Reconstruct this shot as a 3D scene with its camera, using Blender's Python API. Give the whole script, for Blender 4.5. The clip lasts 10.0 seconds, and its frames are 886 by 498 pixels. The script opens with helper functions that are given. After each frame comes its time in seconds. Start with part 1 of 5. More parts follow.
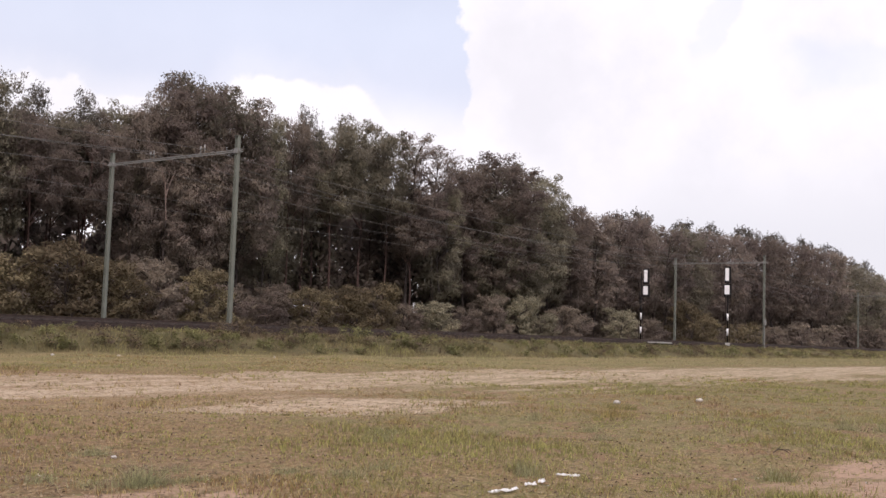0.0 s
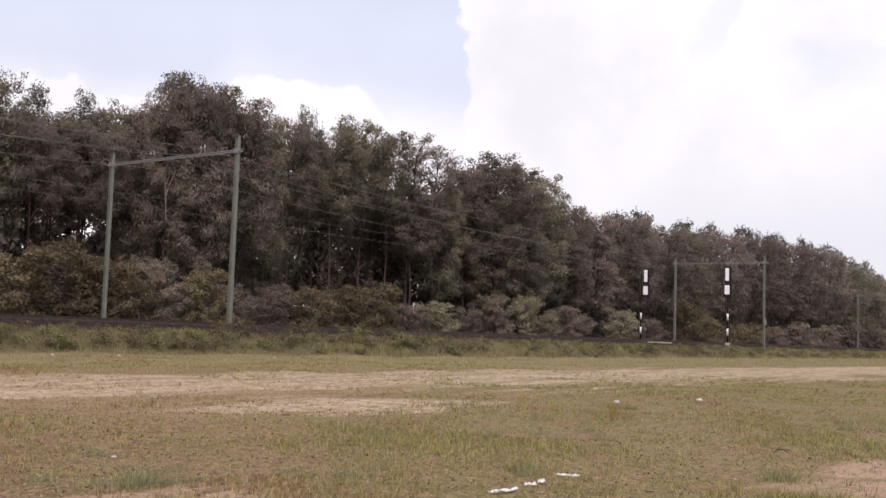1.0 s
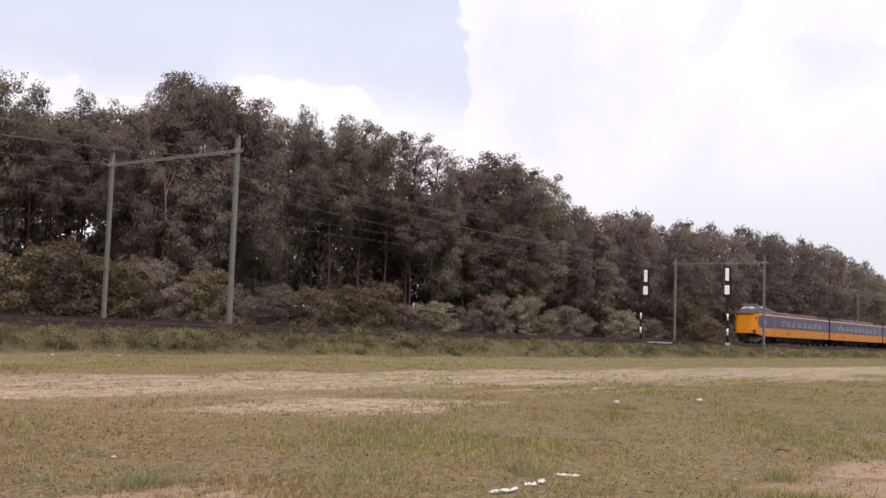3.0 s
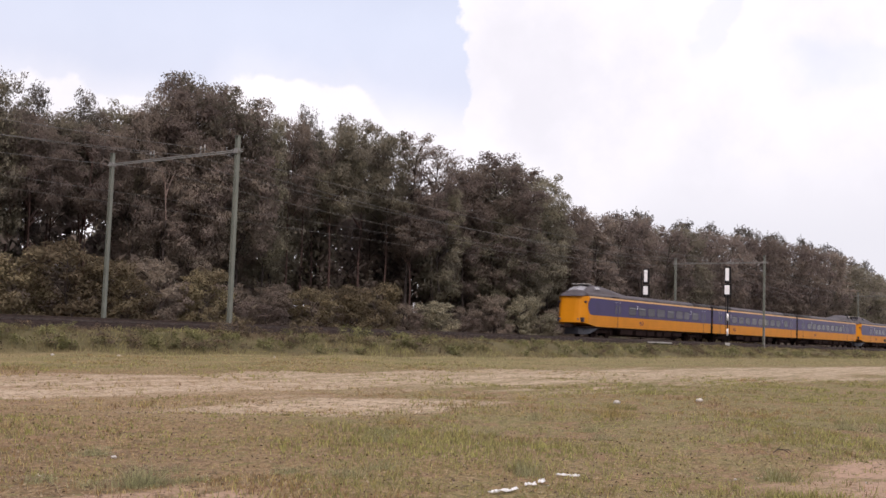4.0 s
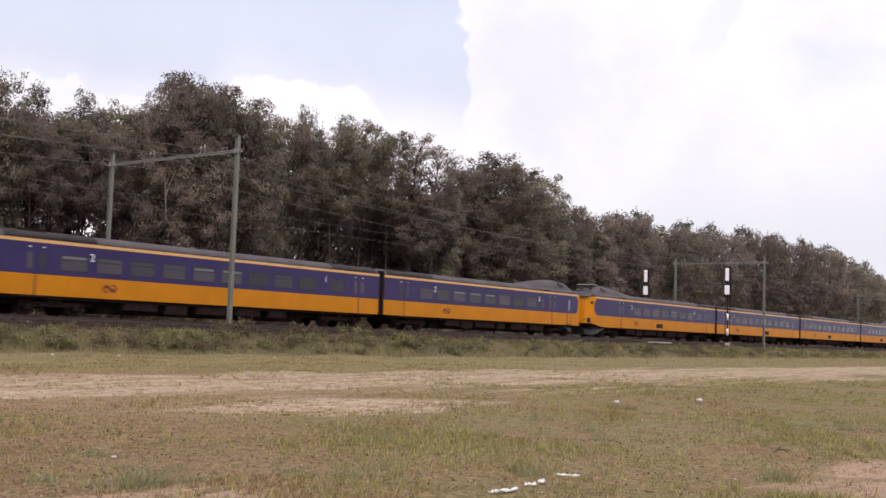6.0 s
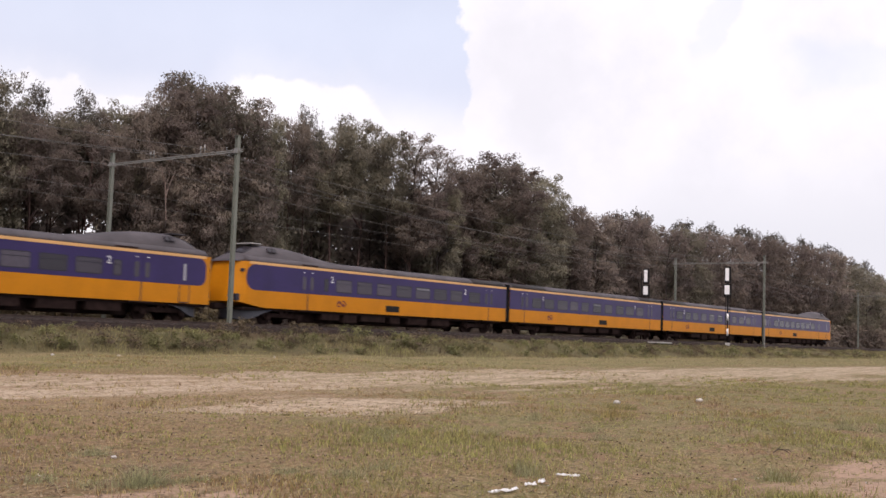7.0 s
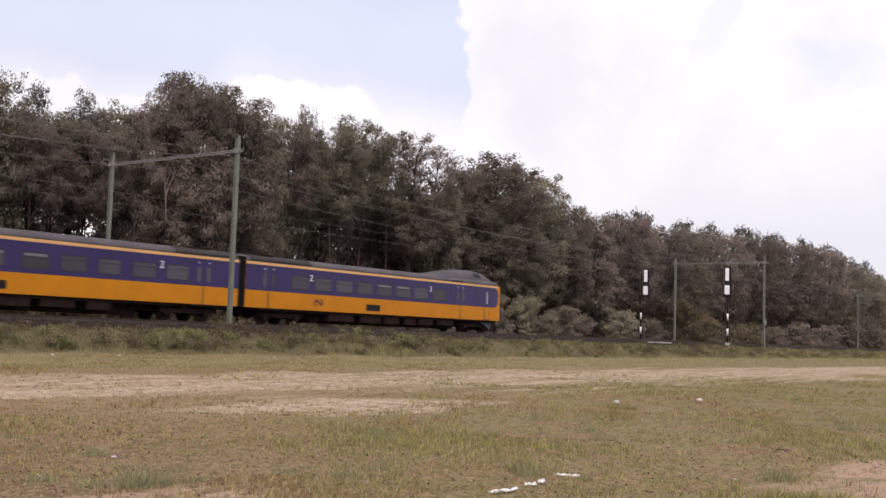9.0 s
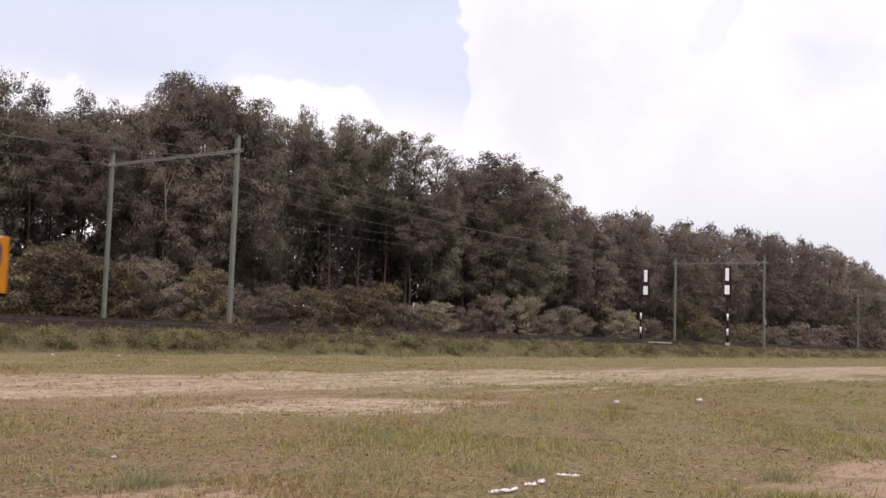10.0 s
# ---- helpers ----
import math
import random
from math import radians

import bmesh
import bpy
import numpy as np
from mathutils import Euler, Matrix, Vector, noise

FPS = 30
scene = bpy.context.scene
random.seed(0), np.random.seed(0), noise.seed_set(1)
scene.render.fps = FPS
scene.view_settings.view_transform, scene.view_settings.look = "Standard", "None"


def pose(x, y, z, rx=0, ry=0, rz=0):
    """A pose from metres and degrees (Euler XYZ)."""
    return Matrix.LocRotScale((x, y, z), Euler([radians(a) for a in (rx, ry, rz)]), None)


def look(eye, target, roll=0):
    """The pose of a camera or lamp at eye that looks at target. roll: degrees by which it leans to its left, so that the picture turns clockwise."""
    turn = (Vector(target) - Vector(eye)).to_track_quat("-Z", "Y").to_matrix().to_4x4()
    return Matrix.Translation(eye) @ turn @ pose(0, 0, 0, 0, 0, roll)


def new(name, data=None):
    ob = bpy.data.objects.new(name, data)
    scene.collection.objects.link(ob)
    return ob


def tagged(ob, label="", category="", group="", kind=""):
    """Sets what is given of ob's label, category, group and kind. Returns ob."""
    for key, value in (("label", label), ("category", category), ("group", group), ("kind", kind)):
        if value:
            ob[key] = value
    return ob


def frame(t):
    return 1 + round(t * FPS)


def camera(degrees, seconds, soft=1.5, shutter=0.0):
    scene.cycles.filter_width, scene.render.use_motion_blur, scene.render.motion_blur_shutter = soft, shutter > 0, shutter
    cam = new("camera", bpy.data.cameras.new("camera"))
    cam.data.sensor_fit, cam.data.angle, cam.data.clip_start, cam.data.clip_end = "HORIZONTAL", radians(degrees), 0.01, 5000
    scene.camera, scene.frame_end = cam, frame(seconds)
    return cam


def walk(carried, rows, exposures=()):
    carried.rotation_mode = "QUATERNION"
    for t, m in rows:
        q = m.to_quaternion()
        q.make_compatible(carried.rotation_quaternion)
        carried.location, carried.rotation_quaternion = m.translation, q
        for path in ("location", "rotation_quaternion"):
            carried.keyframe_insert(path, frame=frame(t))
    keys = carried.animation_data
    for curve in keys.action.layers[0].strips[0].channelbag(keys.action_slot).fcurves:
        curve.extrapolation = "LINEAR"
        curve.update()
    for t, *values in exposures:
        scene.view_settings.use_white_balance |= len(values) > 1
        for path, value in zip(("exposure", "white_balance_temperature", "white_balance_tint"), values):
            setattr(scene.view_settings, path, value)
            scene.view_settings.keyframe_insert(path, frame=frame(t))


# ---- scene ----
# World: x runs along the railway, y away from the eye across it, z up; the field lies at z = 0.
EYE = (0.0, 0.0, 1.2)
YAW, PITCH, LEAN = 36.44, 4.66, 1.87
cam = camera(44.64, 10.0, soft=1.5, shutter=0.15)
AIM = (math.cos(radians(YAW)) * 50, math.sin(radians(YAW)) * 50, EYE[2] + math.tan(radians(PITCH)) * 50)
walk(cam, [(0.0, look(EYE, AIM, LEAN)), (10.0, look(EYE, AIM, LEAN))],
     exposures=[(0.0, 0.25, 6400, 15), (10.0, 0.25, 6400, 15)])

RAIL = 1.55            # rail head
BED = 1.15             # foot of the masts
CREST = 1.04           # edge of the bank beside the ballast
FAR_TRACK, NEAR_TRACK = 44.73, 40.9
NEAR_MASTS, FAR_MASTS = 38.4, 48.0


# ---- world and sun ----
def make_world():
    w = bpy.data.worlds.new("sky")
    scene.world = w
    w.use_nodes = True
    nt = w.node_tree
    nt.nodes.clear()
    n, l = nt.nodes.new, nt.links.new
    out, bg = n("ShaderNodeOutputWorld"), n("ShaderNodeBackground")
    sky = n("ShaderNodeTexSky")
    sky.sky_type, sky.sun_disc = "NISHITA", False
    sky.sun_elevation, sky.sun_rotation = radians(48), radians(235)
    sky.air_density, sky.dust_density = 1.0, 2.5
    dim = n("ShaderNodeMix")
    dim.data_type, dim.blend_type = "RGBA", "MULTIPLY"
    dim.inputs[0].default_value = 1.0
    dim.inputs[7].default_value = (0.300, 0.222, 0.177, 1)
    l(sky.outputs[0], dim.inputs[6])
    tc = n("ShaderNodeTexCoord")
    sep = n("ShaderNodeSeparateXYZ")
    l(tc.outputs["Generated"], sep.inputs[0])

    def m(op, a, b=None, c=None):
        k = n("ShaderNodeMath")
        k.operation = op
        for i, v in enumerate((a, b, c)):
            if v is None:
                continue
            if isinstance(v, (int, float)):
                k.inputs[i].default_value = v
            else:
                l(v, k.inputs[i])
        return k.outputs[0]

    def ramp(v, a, b):
        k = n("ShaderNodeMapRange")
        k.interpolation_type = "SMOOTHSTEP"
        l(v, k.inputs[0])
        k.inputs[1].default_value, k.inputs[2].default_value = a, b
        return k.outputs[0]
    az = m("MULTIPLY", m("ARCTAN2", sep.outputs[1], sep.outputs[0]), 57.2958)
    el = m("MULTIPLY", m("ARCSINE", sep.outputs[2]), 57.2958)
    big = n("ShaderNodeTexNoise")
    big.inputs["Scale"].default_value, big.inputs["Detail"].default_value, big.inputs["Roughness"].default_value = 7.0, 6.0, 0.55
    l(tc.outputs["Generated"], big.inputs["Vector"])
    fine = n("ShaderNodeTexNoise")
    fine.inputs["Scale"].default_value, fine.inputs["Detail"].default_value, fine.inputs["Roughness"].default_value = 2.2, 5.0, 0.6
    l(tc.outputs["Generated"], fine.inputs["Vector"])
    wob = m("MULTIPLY", m("SUBTRACT", big.outputs[0], 0.5), 9.0)
    puff = n("ShaderNodeTexNoise")
    puff.inputs["Scale"].default_value, puff.inputs["Detail"].default_value, puff.inputs["Roughness"].default_value = 16.0, 5.0, 0.5
    l(tc.outputs["Generated"], puff.inputs["Vector"])
    wob2 = m("ADD", m("MULTIPLY", wob, 0.35), m("MULTIPLY", m("SUBTRACT", puff.outputs[0], 0.5), 5.0))
    # a hole of blue above low banks of cloud, beside one great cloud
    lump = n("ShaderNodeTexNoise")
    lump.inputs["Scale"].default_value, lump.inputs["Detail"].default_value, lump.inputs["Roughness"].default_value = 26.0, 4.0, 0.5
    l(tc.outputs["Generated"], lump.inputs["Vector"])
    lumps = m("ADD", m("MULTIPLY", m("SUBTRACT", puff.outputs[0], 0.5), 4.5), m("MULTIPLY", m("SUBTRACT", lump.outputs[0], 0.5), 2.6))
    bank_a = m("SUBTRACT", 11.6, m("MULTIPLY", ramp(m("ABSOLUTE", m("SUBTRACT", az, 55.0)), 3.5, 6.5), 1.6))
    bank_b = m("SUBTRACT", 12.9, m("MULTIPLY", ramp(m("ABSOLUTE", m("SUBTRACT", az, 44.6)), 2.6, 6.0), 2.2))
    bank_top = m("MAXIMUM", bank_a, bank_b)
    over = m("SUBTRACT", m("ADD", el, m("MULTIPLY", lumps, 0.7)), bank_top)
    edge = m("ADD", m("ADD", az, m("MULTIPLY", wob, 0.25)), m("MULTIPLY", lumps, 1.1))
    hole = m("MULTIPLY", ramp(el, 9.2, 13.4), m("MULTIPLY", ramp(edge, 35.45, 35.85), m("ADD", m("MULTIPLY", ramp(over, -0.1, 0.35), 0.75), m("MULTIPLY", ramp(over, 0.0, 2.2), 0.25))))
    slit = m("MULTIPLY", ramp(m("ABSOLUTE", m("SUBTRACT", m("ADD", az, lumps), m("ADD", 21.6, m("MULTIPLY", m("SUBTRACT", 17.7, el), 0.5)))), 1.5, 0.7), ramp(el, 14.0, 15.2))
    veil = m("MULTIPLY", ramp(m("ADD", az, m("MULTIPLY", lumps, 1.3)), 20.0, 17.0), ramp(m("ABSOLUTE", m("SUBTRACT", m("ADD", el, m("MULTIPLY", lumps, .5)), 14.0)), 1.9, 0.7))
    rest = m("MULTIPLY", ramp(fine.outputs[0], 0.52, 0.62), ramp(el, 24, 34))
    blue = m("MAXIMUM", m("MAXIMUM", hole, m("MAXIMUM", m("MULTIPLY", slit, 0.42), m("MULTIPLY", veil, 0.45))), rest)
    cloud = n("ShaderNodeMix")
    cloud.data_type = "RGBA"
    l(ramp(big.outputs[0], 0.3, 0.7), cloud.inputs[0])
    cloud.inputs[6].default_value = (0.765, 0.755, 0.785, 1)
    cloud.inputs[7].default_value = (0.93, 0.905, 0.92, 1)
    low = n("ShaderNodeMix")                      # greyer far cloud near the horizon
    low.data_type = "RGBA"
    l(m("MULTIPLY", ramp(el, 12, 5), ramp(az, 34, 24)), low.inputs[0])
    l(cloud.outputs[2], low.inputs[6])
    low.inputs[7].default_value = (0.72, 0.72, 0.75, 1)
    mix = n("ShaderNodeMix")
    mix.data_type = "RGBA"
    l(m("MULTIPLY", blue, 0.78), mix.inputs[0])
    l(low.outputs[2], mix.inputs[6])
    haze = n("ShaderNodeMix")
    haze.data_type, haze.blend_type = "RGBA", "MULTIPLY"
    l(m("MULTIPLY", ramp(el, 17.0, 12.0), ramp(az, 30, 36)), haze.inputs[0])
    l(dim.outputs[2], haze.inputs[6])
    haze.inputs[7].default_value = (0.86, 0.85, 0.88, 1)
    l(haze.outputs[2], mix.inputs[7])
    l(mix.outputs[2], bg.inputs[0])
    bg.inputs[1].default_value = 1.0
    l(bg.outputs[0], out.inputs[0])


make_world()
sun = new("sun", bpy.data.lights.new("sun", "SUN"))
sun.data.energy, sun.data.angle, sun.data.color = 1.25, radians(32), (1.0, 0.95, 0.88)
sun.matrix_world = look((-66, -45, 89), (0, 0, 0))


# ---- materials ----
def material(name, base, rough=0.7, metal=0.0, vary=0.25, scale=6.0, bump=0.2, second=None, fine=60.0, island=0.0, thin=0.0, spec=0.5, randob=0.0):
    mat = bpy.data.materials.new(name)
    mat.use_nodes = True
    nt = mat.node_tree
    n, l = nt.nodes.new, nt.links.new
    p = nt.nodes["Principled BSDF"]
    p.inputs["Roughness"].default_value, p.inputs["Metallic"].default_value = rough, metal
    p.inputs["Specular IOR Level"].default_value = spec
    tc = n("ShaderNodeTexCoord")
    a, b = n("ShaderNodeTexNoise"), n("ShaderNodeTexNoise")
    for k, s in ((a, scale), (b, fine)):
        k.inputs["Scale"].default_value, k.inputs["Detail"].default_value = s, 5.0
        l(tc.outputs["Object"], k.inputs["Vector"])
    mix = n("ShaderNodeMix")
    mix.data_type = "RGBA"
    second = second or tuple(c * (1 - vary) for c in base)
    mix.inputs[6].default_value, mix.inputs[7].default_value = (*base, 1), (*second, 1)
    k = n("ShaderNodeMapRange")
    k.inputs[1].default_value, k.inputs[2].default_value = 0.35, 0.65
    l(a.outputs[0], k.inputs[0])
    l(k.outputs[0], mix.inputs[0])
    hsv = n("ShaderNodeHueSaturation")
    l(mix.outputs[2], hsv.inputs["Color"])
    v = n("ShaderNodeMapRange")
    v.inputs[3].default_value, v.inputs[4].default_value = 1 - vary * 0.7, 1 + vary * 0.7
    l(b.outputs[0], v.inputs[0])
    value = v.outputs[0]
    for amount, node, socket in ((island, "ShaderNodeNewGeometry", "Random Per Island"), (randob, "ShaderNodeObjectInfo", "Random")):
        if amount:
            g = n(node)
            r = n("ShaderNodeMapRange")
            r.inputs[3].default_value, r.inputs[4].default_value = 1 - amount, 1 + amount
            l(g.outputs[socket], r.inputs[0])
            mu = n("ShaderNodeMath")
            mu.operation = "MULTIPLY"
            l(value, mu.inputs[0])
            l(r.outputs[0], mu.inputs[1])
            value = mu.outputs[0]
            hu = n("ShaderNodeMapRange")
            hu.inputs[3].default_value, hu.inputs[4].default_value = 0.5 - amount * 0.03, 0.5 + amount * 0.03
            l(g.outputs[socket], hu.inputs[0])
            l(hu.outputs[0], hsv.inputs["Hue"])
    l(value, hsv.inputs["Value"])
    l(hsv.outputs[0], p.inputs["Base Color"])
    if bump:
        bu = n("ShaderNodeBump")
        bu.inputs["Strength"].default_value, bu.inputs["Distance"].default_value = bump, 0.01
        l(b.outputs[0], bu.inputs["Height"])
        l(bu.outputs[0], p.inputs["Normal"])
    if thin:
        t, ms = n("ShaderNodeBsdfTranslucent"), n("ShaderNodeMixShader")
        l(hsv.outputs[0], t.inputs[0])
        ms.inputs[0].default_value = thin
        l(p.outputs[0], ms.inputs[1])
        l(t.outputs[0], ms.inputs[2])
        l(ms.outputs[0], nt.nodes["Material Output"].inputs[0])
    return mat


YELLOW = material("yellow paint", (0.60, 0.225, 0.005), 0.45, vary=0.12, scale=0.8, bump=0.03, fine=9, spec=0.2)
CREAM = material("peach stripe", (0.74, 0.42, 0.16), 0.32, vary=0.1, scale=0.8, bump=0.02)
BLUE = material("blue paint", (0.034, 0.021, 0.108), 0.35, vary=0.22, scale=0.7, bump=0.03, fine=9, spec=0.35)
ROOF = material("grey roof paint", (0.098, 0.087, 0.096), 0.8, vary=0.35, scale=0.7, bump=0.1, fine=7)
ROOFDARK = material("sooty roof panel", (0.040, 0.036, 0.038), 0.85, vary=0.35, scale=0.9, bump=0.1, fine=8)
UNDER = material("brake-dust black", (0.036, 0.023, 0.021), 1.0, vary=0.4, scale=3, spec=0.05)
RUBBER = material("rubber bellows", (0.011, 0.010, 0.011), 0.9, vary=0.3, spec=0.1)
PLOUGH = material("grey plough steel", (0.034, 0.036, 0.05), 0.5, vary=0.3)
GLASS = material("tinted window glass", (0.056, 0.049, 0.066), 0.2, vary=0.1, bump=0.0, spec=0.4, randob=0.45)
FRAME = material("window rubber", (0.020, 0.018, 0.036), 0.6, vary=0.2)
DARKGLASS = material("dark windscreen glass", (0.045, 0.040, 0.048), 0.2, vary=0.2, bump=0.0, spec=0.4)
# on top lights the pale base colour stands for reflected sky
HOPPER = material("sky-pale pane and headlamp glass", (0.16, 0.155, 0.185), 0.2, vary=0.15, bump=0.0, spec=0.5)
# on cab windows this pale base colour stands for reflected sky
PALEGLASS = material("pale glass reflection and grab rail paint", (0.42, 0.42, 0.45), 0.15, vary=0.2, bump=0.0)
WHITE = material("white enamel", (0.82, 0.82, 0.84), 0.5, vary=0.05, scale=3, bump=0.03)
BLACK = material("black enamel", (0.013, 0.011, 0.012), 0.6, vary=0.3, spec=0.2)
MAST = material("green-grey mast paint", (0.180, 0.194, 0.165), 0.6, vary=0.25, scale=1.2, fine=20)
STEEL = material("dull galvanised steel", (0.25, 0.25, 0.235), 0.6, metal=0.2, vary=0.2, scale=3)
WIRE = material("weathered copper wire", (0.17, 0.165, 0.16), 0.6, vary=0.2)
INSUL = material("grey porcelain", (0.42, 0.41, 0.40), 0.25, vary=0.1)
RUST = material("rusty rail steel", (0.075, 0.05, 0.04), 0.7, vary=0.4, scale=5)
SLEEPER = material("weathered sleeper concrete", (0.075, 0.060, 0.054), 0.85, vary=0.3, scale=4)
CONCRETE = material("pale concrete", (0.42, 0.41, 0.39), 0.85, vary=0.25, scale=4)
BALLAST = material("ballast stone", (0.046, 0.034, 0.030), 0.95, vary=0.55, scale=5, fine=25, bump=0.8, island=0.5, spec=0.04)
BARK = material("dark bark", (0.075, 0.058, 0.052), 0.9, vary=0.4, scale=3, bump=0.6, fine=18)
PINEBARK = material("red pine bark", (0.085, 0.047, 0.039), 0.9, vary=0.4, scale=2, bump=0.6, fine=15)
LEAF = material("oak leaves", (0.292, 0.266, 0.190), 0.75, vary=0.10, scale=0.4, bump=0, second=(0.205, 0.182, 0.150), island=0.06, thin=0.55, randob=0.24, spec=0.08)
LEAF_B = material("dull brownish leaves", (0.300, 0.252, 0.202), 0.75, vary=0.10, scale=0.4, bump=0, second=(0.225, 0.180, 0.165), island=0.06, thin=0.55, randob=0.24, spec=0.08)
NEEDLE = material("pine needles", (0.165, 0.150, 0.128), 0.75, vary=0.12, scale=0.4, bump=0, island=0.1, thin=0.45, randob=0.2, spec=0.08)
SHRUB = material("yellow-green shrub leaves", (0.250, 0.208, 0.128), 0.75, vary=0.15, scale=0.5, bump=0, second=(0.175, 0.142, 0.098), island=0.2, thin=0.45, randob=0.25, spec=0.08)
SILVER = material("silvery green leaves", (0.36, 0.33, 0.24), 0.75, vary=0.2, scale=0.5, bump=0, island=0.2, thin=0.45, randob=0.1, spec=0.08)
WEED = material("bank weed leaves", (0.215, 0.208, 0.088), 0.6, vary=0.25, scale=0.5, bump=0, island=0.4, thin=0.3, randob=0.2, spec=0.3)
BROWNWEED = material("withered weed leaves", (0.155, 0.114, 0.076), 0.7, vary=0.25, scale=0.5, bump=0, island=0.4, thin=0.2, randob=0.2, spec=0.3)
BANKGRASS = material("bank grass", (0.285, 0.260, 0.105), 0.65, vary=0.3, scale=0.45, bump=0, second=(0.185, 0.140, 0.085), island=0.4, thin=0.3, spec=0.3)
PALEGRASS = material("bleached meadow grass", (0.44, 0.335, 0.190), 0.7, vary=0.2, scale=0.4, bump=0, island=0.3, thin=0.35, spec=0.2)
OLIVEGRASS = material("dark olive meadow grass", (0.215, 0.215, 0.072), 0.7, vary=0.25, scale=0.4, bump=0, second=(0.19, 0.17, 0.062), island=0.3, thin=0.3, spec=0.2)
RUSSETGRASS = material("russet meadow grass", (0.27, 0.165, 0.080), 0.7, vary=0.25, scale=0.4, bump=0, island=0.4, thin=0.3, spec=0.2)
FOOTGRASS = material("pale green grass", (0.31, 0.285, 0.14), 0.7, vary=0.2, scale=0.3, bump=0, second=(0.30, 0.245, 0.14), island=0.4, thin=0.3, spec=0.2)
BANKBROWN = material("brownish bank grass", (0.260, 0.215, 0.100), 0.7, vary=0.3, scale=0.5, bump=0, second=(0.14, 0.12, 0.06), island=0.4, thin=0.3, spec=0.2)
DRYGRASS = material("dry meadow grass", (0.375, 0.280, 0.120), 0.7, vary=0.2, scale=0.22, bump=0, second=(0.32, 0.245, 0.10), island=0.5, thin=0.35, spec=0.2)
GREENGRASS = material("green meadow grass", (0.325, 0.315, 0.105), 0.65, vary=0.2, scale=0.3, bump=0, second=(0.29, 0.255, 0.10), island=0.45, thin=0.35, spec=0.2)
TUFTGRASS = material("pale grey-green tuft grass", (0.345, 0.345, 0.190), 0.65, vary=0.2, scale=1.5, bump=0, second=(0.34, 0.315, 0.17), island=0.5, thin=0.45, spec=0.2)
STRAW = material("pale straw", (0.36, 0.28, 0.19), 0.8, vary=0.2, bump=0, island=0.3)
LITTER = material("dead leaf brown", (0.10, 0.062, 0.045), 0.85, vary=0.2, bump=0, island=0.4)
PLASTIC = material("torn white plastic", (0.8, 0.8, 0.8), 0.4, vary=0.15, scale=8)
PEBBLE = material("pale pebble", (0.66, 0.62, 0.57), 0.8, vary=0.2, scale=8, randob=0.2)
DEADWOOD = material("grey-brown dead wood", (0.26, 0.19, 0.16), 0.9, vary=0.3, scale=4)
TWIG = material("dead twig", (0.07, 0.05, 0.04), 0.9, vary=0.3)
LOGO = material("dark red emblem", (0.15, 0.02, 0.018), 0.5, vary=0.1, bump=0)


